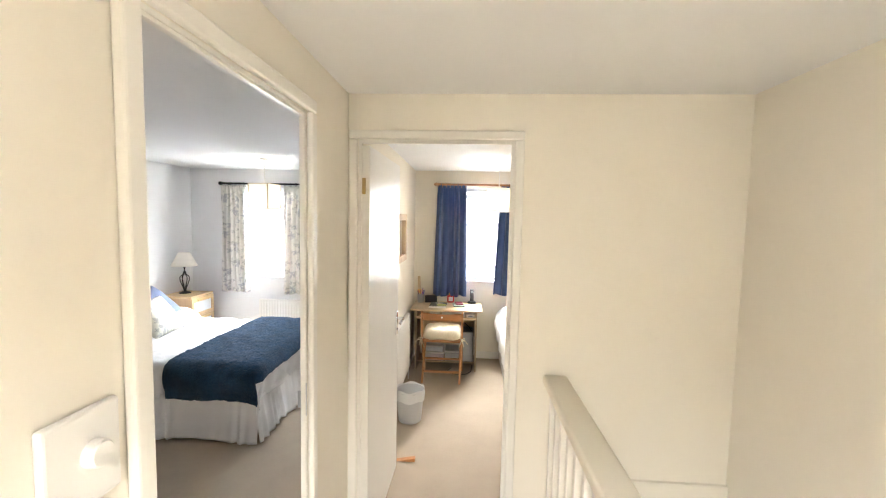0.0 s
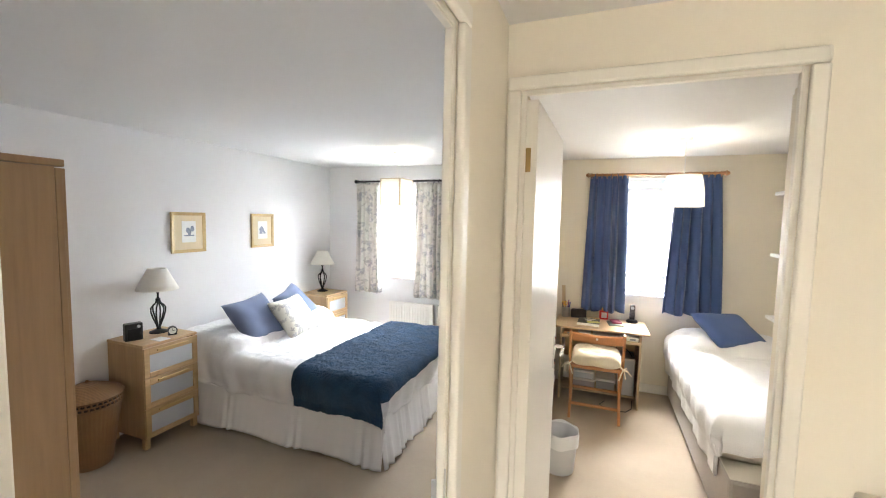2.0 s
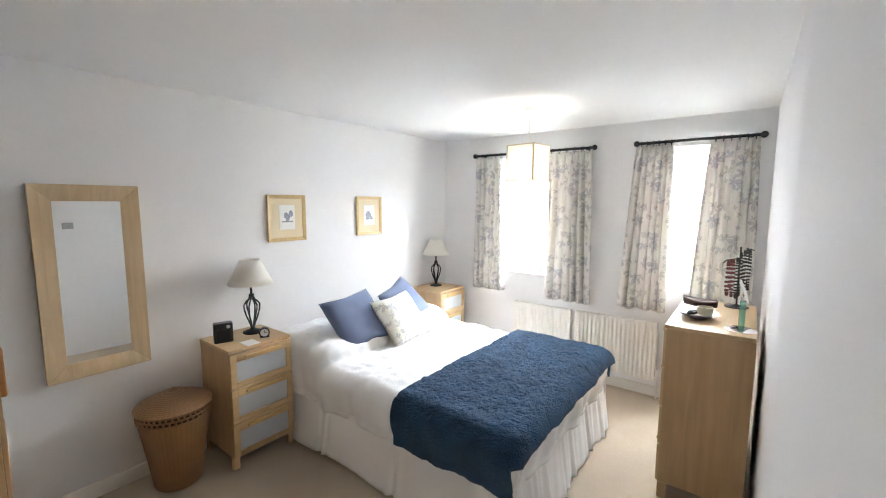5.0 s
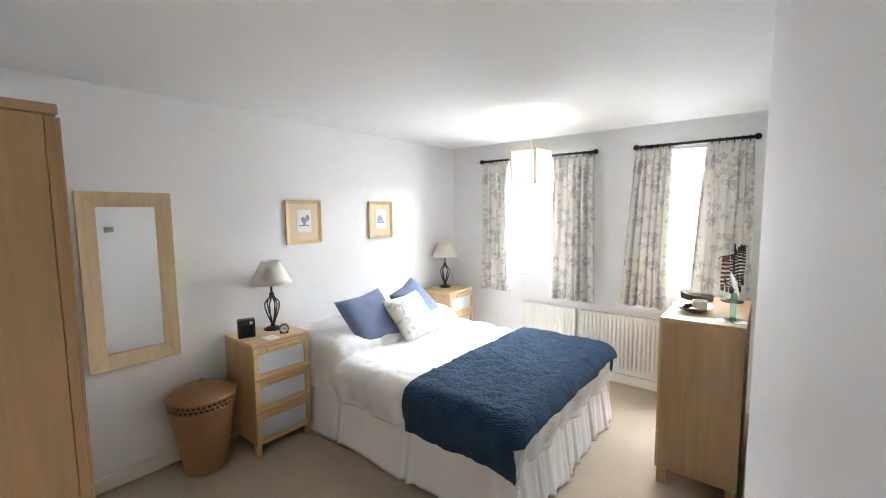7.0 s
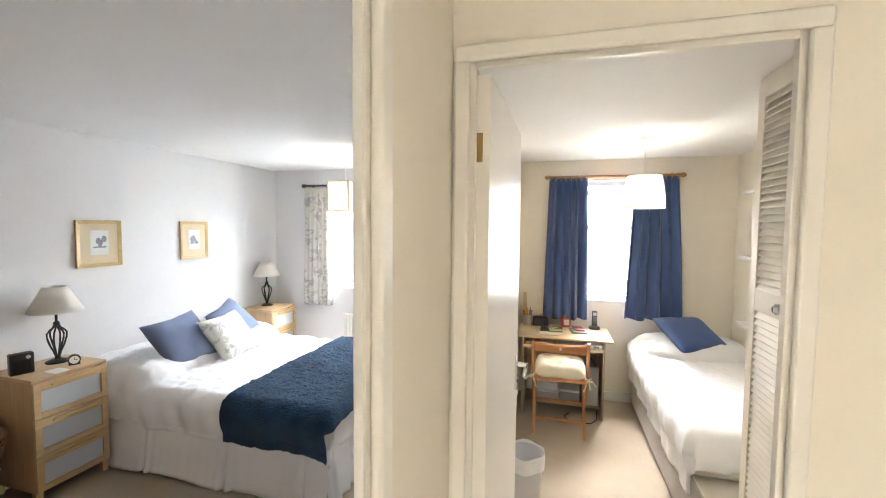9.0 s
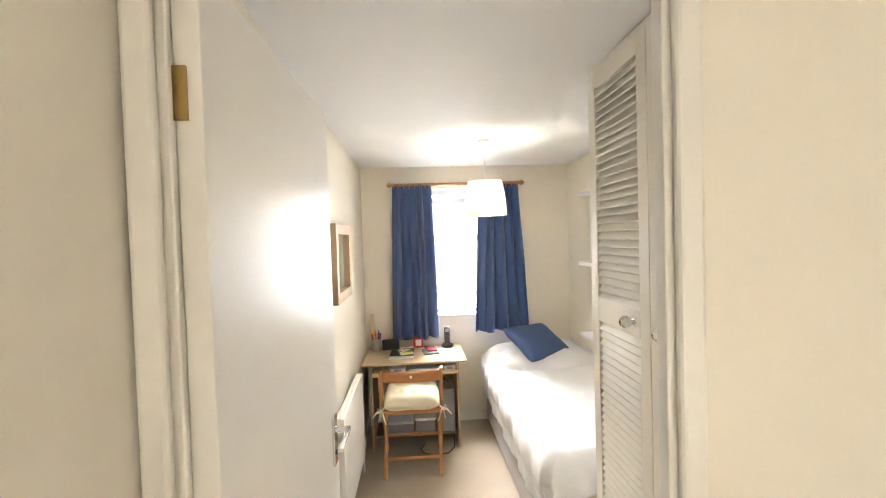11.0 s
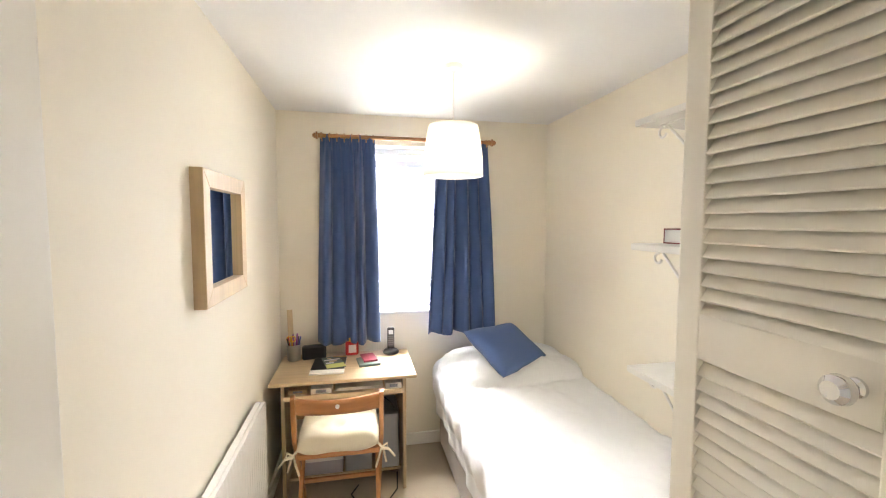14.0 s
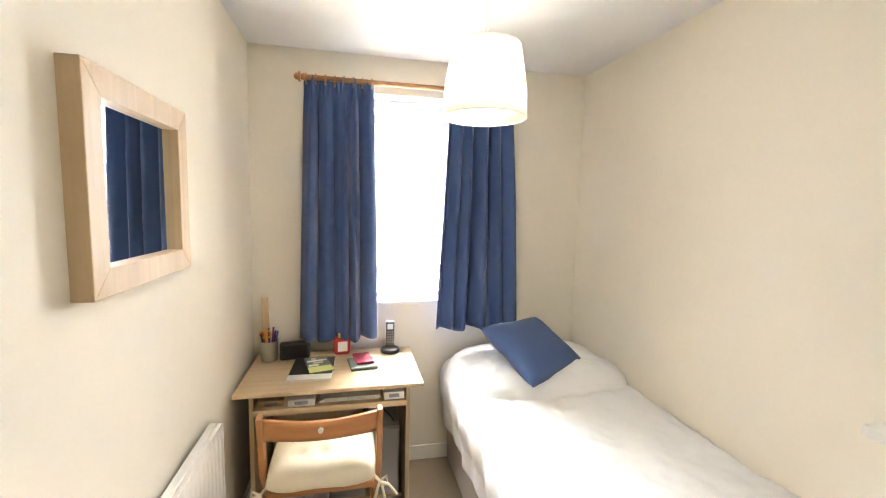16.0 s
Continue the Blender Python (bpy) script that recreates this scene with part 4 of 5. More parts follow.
# double bed
BX0, BX1, BY0, BY1 = -3.34, -1.43, 2.93, 4.27
bed = thing("double_bed", ((BX0 + BX1) / 2, (BY0 + BY1) / 2, 0), 0, "double divan bed with a white pleated valance", "bed")
cx, cy = (BX0 + BX1) / 2, (BY0 + BY1) / 2
part("divan_base", B(BX0 - cx, BX1 - cx, BY0 - cy, BY1 - cy, 0.03, 0.30, 0.02), M_DIVAN, bed)
part("mattress", B(BX0 - cx, BX1 - cx, BY0 - cy, BY1 - cy, 0.302, 0.525, 0.05, 4), M_VALANCE, bed, smooth=True)
for sx in (-1, 1):
    for sy in (-1, 1):
        part("castor", rod(BM(), (sx * 0.8, sy * 0.55, 0.0), (sx * 0.8, sy * 0.55, 0.03), 0.02), M_BLACK, bed)


def valance_side(length, seed, pleats, lively=1.0):
    rnd = random.Random(seed)
    ph = rnd.uniform(0, 6)

    def f(u, v):
        s = -0.035 + u * (length + 0.07)
        fold = 0.0
        for p in pleats:
            d = (s - p) / 0.05
            fold += 0.017 * math.exp(-d * d) * math.sin((s - p) * 80)
        w = lively * (0.008 * math.sin(s * 17 + ph) + 0.007 * math.sin(s * 37 + 1.3 * ph) * (0.6 + 0.4 * math.sin(s * 5.3)) + 0.003 * math.sin(s * 83 + v * 2)) + fold
        return (s, -0.012 - v * 0.045 - w * (0.25 + 0.75 * v), 0.33 * (1 - v) + (0.018 + 0.012 * math.sin(s * 9 + ph) ) * v)
    return sheet(BM(), f, int(length * 110), 14)


L1, L2 = BX1 - BX0, BY1 - BY0
for bm, m in ((valance_side(L1, 1, (0.62, 1.25, 1.80), 0.35), pose(BX0 - cx, BY0 - cy, 0)), (valance_side(L2, 2, (0.04, 0.21, 0.33, 0.58, 0.70, 0.98, 1.22)), pose(BX1 - cx, BY0 - cy, 0, 0, 0, 90)),
              (valance_side(L1, 3, (0.6, 1.25)), pose(BX1 - cx, BY1 - cy, 0, 0, 0, 180))):
    bmesh.ops.transform(bm, matrix=m, verts=bm.verts)
    thicken(part("valance", bm, M_VALANCE, bed, "white cotton valance", True, 70), 0.003)


def pillow_rise(x, y, spots):
    z = 0.0
    for px, py, sx, sy, h in spots:
        d = ((x - px) / sx) ** 4 + ((y - py) / sy) ** 4
        z = max(z, h * max(0.0, 1 - d) ** 0.55)
    return z


SPOTS_A = ((-3.07, 3.26, 0.36, 0.40, 0.125), (-3.07, 3.93, 0.36, 0.40, 0.125))


def bed_cover(x0, x1, y0, y1, ex0, ex1, ey0, ey1, top, spots, r, hem, seed, nx, ny, wr=0.008, fold=0.012, ripple=0.0):
    """A cloth from x0 to x1 and y0 to y1, laid flat, over a bed whose edges are ex0..ex1, ey0..ey1."""
    def f(u, v):
        x, y = x0 + (x1 - x0) * u, y0 + (y1 - y0) * v
        px, dx = over_edge(x, ex0, ex1, r)
        py, dy = over_edge(y, ey0, ey1, r)
        drop = max(dx, dy) + 0.25 * min(dx, dy)
        rise = pillow_rise(px, py, spots)
        w = wr * (wob(px * 3, py * 3, seed) + 0.6 * wob(px * 9, py * 7, seed + 5) + 0.35 * wob(px * 21, py * 19, seed + 9))
        z = top - drop + w * 1.4 + rise * (1 if drop < 0.02 else math.exp(-(drop - 0.02) * 6))
        hang = min(1.0, drop / 0.12)
        out = fold * hang * (math.sin(px * 17 + seed) + 0.7 * math.sin(px * 39 + 2 * seed)) if dy > dx else fold * hang * (math.sin(py * 15 + seed) + 0.7 * math.sin(py * 33))
        puff = 0.03 * math.sin(min(1.0, drop / 0.22) * math.pi) if drop > 0 else 0.0
        if dy > dx:
            py += (1 if y > (ey0 + ey1) / 2 else -1) * (out * 0.6 + puff * 0.8 + 0.012)
        elif dx > 0:
            px += (1 if x > (ex0 + ex1) / 2 else -1) * (out * 0.6 + puff * 0.8 + 0.012)
        if ripple:
            z += ripple * (wob(px * 48, py * 62, seed + 3) + 0.6 * wob(px * 17, py * 23, seed + 8))
        return (px, py, max(z, hem))
    return sheet(BM(), f, nx, ny)


bm = bed_cover(-3.33, -1.19, 2.70, 4.50, -3.6, BX1 + 0.005, BY0 - 0.005, BY1 + 0.005, 0.562, SPOTS_A, 0.07, 0.2, 3.0, 170, 170, 0.015, 0.020)
dv = tagged(part("duvet", bm, M_DUVET, None, "", True, 80), "rumpled white cotton duvet over the pillows of the double bed", "duvet")
thicken(dv, 0.02)
bm = bed_cover(-2.08, -1.335, 2.645, 4.48, -3.6, BX1 + 0.038, BY0 - 0.042, BY1 + 0.042, 0.592, (), 0.075, 0.12, 7.0, 170, 260, 0.009, 0.010, 0.006)
tw = tagged(part("throw_blanket", bm, M_THROW, None, "", True, 80), "navy blue fleece throw laid across the foot of the bed", "throw")
thicken(tw, 0.014)


def cushion(loc, rot, w, h, t, mat, label, group="", pinch=0.10, roll=0.0):
    ob_bm = BM()
    n = 22
    for s in (-1, 1):
        def f(u, v, s=s):
            a, b = 2 * u - 1, 2 * v - 1
            k = 1 - pinch * (1 - abs(a) ** 1.0) * abs(b) ** 3
            k2 = 1 - pinch * (1 - abs(b) ** 1.0) * abs(a) ** 3
            th = t / 2 * max(0.0, (1 - a ** 4)) ** 0.55 * max(0.0, (1 - b ** 4)) ** 0.55
            th += 0.006 * wob(a * 2.4, b * 2.4, loc[1] * 7) * (1 - a * a) * (1 - b * b)
            return (a * w / 2 * k2, s * th, b * h / 2 * k + h / 2)
        sheet(ob_bm, f, n, n)
    bmesh.ops.remove_doubles(ob_bm, verts=ob_bm.verts, dist=0.0008)
    c = part("cushion", ob_bm, mat, None, "", True, 80)
    c.matrix_basis = pose(*loc, *rot) @ pose(0, 0, h / 2, 0, roll, 0) @ pose(0, 0, -h / 2)
    return tagged(c, label, "cushion", group)


cushion((-2.74, 3.30, 0.578), (-40, 4, 82), 0.44, 0.43, 0.13, M_BLUECUSH, "dusty blue square cushion leaning on the pillows", "bed cushions", 0.10, -12)
cushion((-2.82, 3.95, 0.582), (-40, -4, 98), 0.42, 0.41, 0.13, M_BLUECUSH, "dusty blue square cushion leaning on the pillows", "bed cushions", 0.10, -12)
cushion((-2.60, 3.60, 0.575), (-40, 6, 84), 0.40, 0.39, 0.13, M_LEAFCUSH, "cream cushion printed with pale blue leaf sprigs", "bed cushions", 0.10, -12)

# chest of drawers
CX0, CX1, CY0, CY1, CHH = -0.985, -0.600, 3.765, 4.53, 0.96
ch = thing("chest_of_drawers", ((CX0 + CX1) / 2, (CY0 + CY1) / 2, 0), 0, "birch veneer chest of drawers with bar handles", "chest of drawers")
hx, hy = (CX1 - CX0) / 2, (CY1 - CY0) / 2
for s in (-1, 1):
    a, b = sorted((s * hy, s * (hy - 0.02)))
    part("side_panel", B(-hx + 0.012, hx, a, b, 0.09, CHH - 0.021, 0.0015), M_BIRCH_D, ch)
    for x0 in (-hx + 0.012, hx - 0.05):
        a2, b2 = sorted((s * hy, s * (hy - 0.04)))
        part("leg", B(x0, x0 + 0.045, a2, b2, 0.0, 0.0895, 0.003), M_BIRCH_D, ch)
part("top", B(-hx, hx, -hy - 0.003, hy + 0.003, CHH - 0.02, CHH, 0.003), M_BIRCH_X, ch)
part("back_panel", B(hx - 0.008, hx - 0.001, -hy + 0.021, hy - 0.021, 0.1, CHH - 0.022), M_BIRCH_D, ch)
for k in range(4):
    lo = 0.092 + k * 0.2115
    d = part("drawer_front", B(-hx, -hx + 0.016, -hy + 0.001, hy - 0.001, lo + 0.002, lo + 0.209, 0.002), M_BIRCH_X, ch)
    part("handle", box(box(BM(), -hx - 0.024, -hx - 0.012, -0.25, 0.25, lo + 0.165, lo + 0.182, 0.004), -hx - 0.013, -hx, -0.02, 0.02, lo + 0.168, lo + 0.179), M_GILT, d)
    part("drawer_box", B(-hx + 0.0165, hx - 0.01, -hy + 0.022, hy - 0.022, lo + 0.02, lo + 0.19), M_BIRCH_D, d)

# things on the chest of drawers
M_PEWTER = plain("dull_pewter", (0.50, 0.46, 0.44), 0.4, 0.6, bstr=0.05)
M_BOWL = plain("dark_turned_wood", (0.09, 0.05, 0.045), 0.4, bstr=0.1)
M_BEADRED = plain("dark_red_beads", (0.13, 0.018, 0.022), 0.3, bstr=0)
M_BEADGREY = plain("smoky_beads", (0.06, 0.055, 0.055), 0.25, 0.2, bstr=0)
M_SHELL = plain("cream_shell", (0.62, 0.55, 0.42), 0.4, bstr=0.1)
pl = thing("trinket_dish", (-0.865, 4.02, CHH), 0, "shallow footed metal dish holding trinkets", "dish")
part("dish", lathe(BM(), [(0.0, 0.002), (0.038, 0.0), (0.040, 0.006), (0.075, 0.018), (0.100, 0.030), (0.102, 0.033), (0.074, 0.023), (0.03, 0.012), (0.0, 0.012)], 36), M_PEWTER, pl, smooth=True)
part("bracelet", cap(lathe(BM(), [(0.038, 0.022), (0.040, 0.040), (0.038, 0.064), (0.034, 0.064), (0.034, 0.022)], 28, (0.035, 0.01, 0))), M_SHELL, pl, "cream shell bangle", True)
for k in range(4):
    part("brooch", rod(BM(), (-0.045 + 0.02 * (k % 2), -0.03 + 0.022 * k, 0.022), (-0.01 + 0.01 * k, -0.028 + 0.02 * k, 0.030 + 0.004 * k), 0.008, seg=10), M_BEADGREY, pl, smooth=True)
bw = thing("boat_bowl", (-0.875, 4.28, CHH), 12, "dark wooden boat-shaped bowl with a small knob", "bowl")
part("bowl", sheet(BM(), lambda u, v: (-0.085 + 0.17 * u, (2 * v - 1) * 0.045 * math.sin(math.pi * (0.08 + 0.84 * u)), 0.006 + 0.040 * (2 * v - 1) ** 2 + 0.010 * (2 * u - 1) ** 2 + 0.012 * (1 - u)), 24, 12), M_BOWL, bw, smooth=True)
thicken(bpy.data.objects["bowl"], 0.008, 1.0)
part("knob", lathe(BM(), [(0.0, 0.0), (0.012, 0.001), (0.014, 0.012), (0.009, 0.020), (0.0, 0.022)], 16, (0.02, 0, 0.022)), M_BLACK, bw, smooth=True)
nk = thing("jewellery_stand", (-0.70, 4.44, CHH), 15, "dark metal jewellery stand hung with bead necklaces", "jewellery stand")
part("base", cap(lathe(BM(), [(0.062, 0.0), (0.062, 0.006), (0.02, 0.012), (0.006, 0.02)], 24)), M_BEADGREY, nk, smooth=True)
part("stem", rod(BM(), (0, 0, 0.015), (0, 0, 0.37), 0.005), M_IRON, nk, smooth=True)
part("arm", tube(BM(), [(-0.085, -0.01, 0.27), (-0.07, 0, 0.285), (0, 0, 0.30), (0.05, 0, 0.36), (0.065, 0, 0.35)], 0.004), M_IRON, nk, smooth=True)


def necklace(name_mat, x, ztop, length, r, spread):
    bm = BM()
    n = int(length * 2 / (r * 1.9))
    for k in range(n):
        t = k / n
        a = 2 * math.pi * t
        px = x + spread * math.sin(a)
        pz = ztop - length * 0.5 * (1 - math.cos(a))
        bmesh.ops.create_icosphere(bm, subdivisions=1, radius=r, matrix=Matrix.Translation((px, -0.008 + 0.006 * math.cos(3 * a), pz)))
    return part("necklace", bm, name_mat, nk, "string of red beads" if name_mat is M_BEADRED else "string of smoky beads", True)


for row in ((M_BEADRED, -0.058, 0.275, 0.20, 0.010, 0.006), (M_BEADRED, -0.045, 0.282, 0.16, 0.0095, 0.005), (M_BEADRED, -0.034, 0.288, 0.22, 0.009, 0.005), (M_BEADGREY, -0.014, 0.30, 0.24, 0.007, 0.005),
            (M_BEADGREY, 0.002, 0.335, 0.26, 0.0075, 0.006), (M_BEADGREY, 0.020, 0.345, 0.20, 0.008, 0.004), (M_BEADGREY, 0.033, 0.36, 0.29, 0.0075, 0.006), (M_BEADGREY, 0.046, 0.355, 0.24, 0.007, 0.005)):
    necklace(*row)
gm = thing("tabletop_mirror", (-0.665, 3.885, CHH), 10, "small tilting mirror on a green glass stem and round base", "mirror")
part("base", cap(lathe(BM(), [(0.066, 0.0), (0.066, 0.004), (0.058, 0.008)], 32)), M_CHROME, gm, smooth=True)
part("stem", B(-0.013, 0.013, -0.005, 0.005, 0.008, 0.150, 0.002), M_GREENGLASS, gm, "pale green glass stem")
ob = part("glass", rod(BM(), (0, -0.003, 0), (0, 0.003, 0), 0.062, seg=32), M_MIRROR, gm, "round mirror glass")
ob.matrix_basis = pose(0.0, 0.0, 0.195, -18, 0, 78)
for x, h, r in ((-2.262, 0.15, 0.016), (-0.99, 0.20, 0.026)):
    bt = thing("glass_bottle", (x, AN + 0.065, 0.918), 0, "small pale green glass bottle on the window board", "bottle", "bottles on the window boards")
    part("bottle", cap(lathe(BM(), [(r, 0.0), (r, h * 0.65), (r * 0.45, h * 0.8), (r * 0.45, h)], 18)), M_GREENGLASS, bt, smooth=True)


# ---- small bedroom ----
# louvred wardrobe
LX, LY0, LY1 = 0.614, CS + 0.004, 2.952
lw = thing("louvred_wardrobe", ((LX + CE) / 2, (LY0 + LY1) / 2, 0), 0, "built-in cream wardrobe with louvred doors and chrome knobs", "wardrobe")
ox, oy = (LX + CE) / 2, (LY0 + LY1) / 2
part("end_panel", B(LX + 0.004 - ox, CE - 0.004 - ox, LY1 - 0.022 - oy, LY1 - oy, 0.0, ZC - 0.03, 0.002), M_LOUVRE, lw)
part("top_panel", B(LX - ox, CE - 0.004 - ox, LY0 - oy, LY1 - oy, ZC - 0.029, ZC - 0.004, 0.002), M_LOUVRE, lw)
part("plinth", B(LX + 0.002 - ox, LX + 0.022 - ox, LY0 - oy, LY1 - 0.023 - oy, 0.0, 0.075, 0.002), M_LOUVRE, lw)
# flat dark sheet added to paint the shadow between the slats
part("painted_shadow_sheet", B(LX + 0.06 - ox, LX + 0.07 - ox, LY0 + 0.01 - oy, LY1 - 0.024 - oy, 0.076, ZC - 0.035), M_GASKET_SHADOW, lw, "dark sheet standing in for the shadow behind the louvres")


def louvre_door(y0, y1, knob_y):
    z0, z1 = 0.08, ZC - 0.035
    zm0, zm1 = 1.288, 1.377
    st = 0.055
    d = part("door", box(BM(), -0.014, 0.014, y0 + st, y1 - st, zm0, zm1, 0.002), M_LOUVRE, lw)
    for p, q in ((y0, y0 + st), (y1 - st, y1)):
        part("stile", box(BM(), -0.014, 0.014, p, q, z0, z1, 0.003), M_LOUVRE, d)
    part("bottom_rail", box(BM(), -0.014, 0.014, y0 + st, y1 - st, z0, z0 + 0.09, 0.002), M_LOUVRE, d)
    part("top_rail", box(BM(), -0.014, 0.014, y0 + st, y1 - st, z1 - 0.06, z1, 0.002), M_LOUVRE, d)
    d.location = (LX - ox, -oy, 0)
    w = y1 - y0 - 2 * st
    slat = B(-0.003, 0.003, -w / 2 - 0.002, w / 2 + 0.002, -0.0205, 0.0205, 0.0015, 1)
    bmesh.ops.transform(slat, matrix=pose(0, 0, 0, 0, 31, 0), verts=slat.verts)
    me = bpy.data.meshes.new("slat")
    bmesh.ops.recalc_face_normals(slat, faces=slat.faces)
    slat.to_mesh(me)
    slat.free()
    me.materials.append(M_LOUVRE)
    rnd = random.Random(int(y0 * 100))
    for lo, hi in ((z0 + 0.09, zm0), (zm1, z1 - 0.06)):
        n = round((hi - lo) / 0.0278)
        for k in range(n):
            s = new("slat", me)
            s.parent = d
            s.matrix_basis = pose(0.0, (y0 + y1) / 2, lo + (k + 0.5) * (hi - lo) / n, 0, rnd.uniform(-2.2, 2.2), 0)
    kb = part("knob", lathe(BM(), [(0.0, -0.060), (0.012, -0.059), (0.019, -0.052), (0.0205, -0.043), (0.017, -0.034), (0.009, -0.028), (0.007, -0.022), (0.013, -0.018), (0.014, -0.0145)], 24), M_CHROME, d, "polished chrome ball knob", True)
    kb.matrix_basis = pose(0, knob_y, 1.335, 0, 90, 0)
    return d


louvre_door(2.5375, 2.931, 2.622)
louvre_door(2.121, 2.5360, 2.446)
part("filler_stile", B(LX - 0.012 - ox, LX + 0.014 - ox, LY0 + 0.001 - oy, 2.118 - oy, 0.08, ZC - 0.035, 0.003), M_LOUVRE, lw)


# shelves
def scroll_bracket(x, z):
    b = thing("shelf_bracket", (x, LY1, z), 0, "white scrolled iron shelf bracket", "bracket", "shelf brackets")
    part("wall_arm", B(-0.007, 0.007, 0.001, 0.004, -0.105, -0.001, 0.001), M_PLATE, b)
    part("shelf_arm", B(-0.007, 0.007, 0.004, 0.132, -0.004, -0.001, 0.001), M_PLATE, b)
    pts = [(0, 0.125, -0.006)]
    for k in range(11):
        a = math.pi * (0.5 - 1.4 * k / 10)
        pts.append((0, 0.128 + 0.012 * math.cos(a), -0.018 + 0.012 * math.sin(a)))
    part("scroll", tube(BM(), pts, 0.003, 7), M_PLATE, b, smooth=True)
    part("brace", tube(BM(), [(0, 0.112, -0.006), (0, 0.085, -0.032), (0, 0.045, -0.072), (0, 0.028, -0.088), (0, 0.014, -0.093), (0, 0.006, -0.084), (0, 0.008, -0.072), (0, 0.018, -0.070)], 0.0033, 7), M_PLATE, b, smooth=True)
    return b


for z in (1.795, 1.497, 1.190):
    tagged(part("wall_shelf", B(0.626, CE - 0.001, LY1 + 0.001, 3.118, z - 0.016, z, 0.002), M_PLATE), "plain white shelf on scrolled brackets", "shelf", "wall shelves")
    scroll_bracket(0.674, z - 0.016)
    scroll_bracket(1.20, z - 0.016)
M_MAROON = plain("maroon_bookcloth", (0.20, 0.035, 0.035), 0.6)
bo = thing("book", (0.765, 3.045, 1.497), 4, "thick hardback book with a maroon cover lying flat", "book")
part("cover", box(box(box(BM(), -0.055, 0.10, -0.062, 0.062, 0.0, 0.003), -0.055, 0.10, -0.062, 0.062, 0.034, 0.037), -0.055, 0.10, 0.0605, 0.062, 0.003, 0.034), M_MAROON, bo)
part("pages", B(-0.0545, 0.096, -0.059, 0.059, 0.0035, 0.0335), M_PAPER, bo)
spk = thing("black_speaker", (0.835, 3.045, 1.190), 0, "small rounded black loudspeaker on the shelf", "speaker")
part("case", B(-0.05, 0.05, -0.045, 0.045, 0.0, 0.105, 0.025, 4), M_BLACK, spk, smooth=True)
part("grille", B(-0.0535, -0.0505, -0.026, 0.026, 0.02, 0.085, 0.001), M_IRON, spk)

# single bed
SX0, SX1, SY0, SY1 = 0.497, 1.275, 3.02, 4.93
sb = thing("single_bed", ((SX0 + SX1) / 2, (SY0 + SY1) / 2, 0), 0, "single divan bed with a grey cloth base", "bed")
ox, oy = (SX0 + SX1) / 2, (SY0 + SY1) / 2
part("divan_base", B(SX0 + 0.004 - ox, SX1 - ox, SY0 - oy, SY1 - oy, 0.025, 0.355, 0.018), M_DIVAN, sb)
part("divan_top", B(SX0 + 0.010 - ox, SX1 - 0.006 - ox, SY0 + 0.006 - oy, SY1 - 0.006 - oy, 0.3552, 0.3605, 0.002), M_TICKING, sb, "pale cream cloth top of the divan")
part("mattress", B(SX0 - ox, SX1 - ox, 3.19 - oy, SY1 - oy, 0.361, 0.575, 0.045, 4), M_TICKING, sb, smooth=True)
for sx in (-1, 1):
    for sy in (-1, 1):
        part("castor", rod(BM(), (sx * 0.28, sy * 0.85, 0.0), (sx * 0.28, sy * 0.85, 0.025), 0.02), M_BLACK, sb)
SPOTS_C = ((0.92, 4.68, 0.42, 0.30, 0.10),)
bm = bed_cover(0.17, 1.285, 3.035, 4.93, SX0 - 0.004, 2.0, 3.185, SY1 + 0.3, 0.605, SPOTS_C, 0.07, 0.28, 11.0, 110, 170, 0.011, 0.014)
thicken(tagged(part("duvet", bm, M_DUVET, None, "", True, 80), "plain white duvet over the single bed and its pillow", "duvet"), 0.02)
cushion((0.955, 4.46, 0.668), (-62, 2, 28), 0.46, 0.40, 0.12, M_NAVYCUSH, "navy blue square cushion lying against the pillow")

# mirror
framed("wall_mirror", (CW, 3.822, 1.274), 90, 0.462, 0.438, 0.057, 0.042, M_OAK, "square wall mirror in a deep pale wooden frame", "mirror", ("mirror_glass", M_MIRROR, "clear mirror glass"), 0.018)

# desk
DX0, DX1, DY0, DZ = -0.508, 0.278, 4.455, 0.69
dk = thing("desk", ((DX0 + DX1) / 2, 4.70, 0), 0, "pale wood veneer computer desk with a keyboard shelf", "desk")
ox, oy = (DX0 + DX1) / 2, 4.70
part("desktop", B(DX0 - ox, DX1 - ox, DY0 - oy, CN - 0.03 - oy, DZ - 0.018, DZ, 0.003), M_DESK, dk)
for x in (-0.455, 0.205):
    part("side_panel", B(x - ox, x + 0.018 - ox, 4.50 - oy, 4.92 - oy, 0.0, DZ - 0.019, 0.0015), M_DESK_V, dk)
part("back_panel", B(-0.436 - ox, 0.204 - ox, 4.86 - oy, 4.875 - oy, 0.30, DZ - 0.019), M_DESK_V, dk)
part("keyboard_shelf", B(-0.436 - ox, 0.204 - ox, 4.475 - oy, 4.80 - oy, 0.592, 0.607, 0.003), M_DESK, dk)
part("shelf_lip", B(-0.436 - ox, 0.204 - ox, 4.466 - oy, 4.4745 - oy, 0.585, 0.612, 0.003), M_DESK, dk)
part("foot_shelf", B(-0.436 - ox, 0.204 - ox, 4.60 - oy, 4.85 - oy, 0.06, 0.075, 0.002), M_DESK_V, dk)
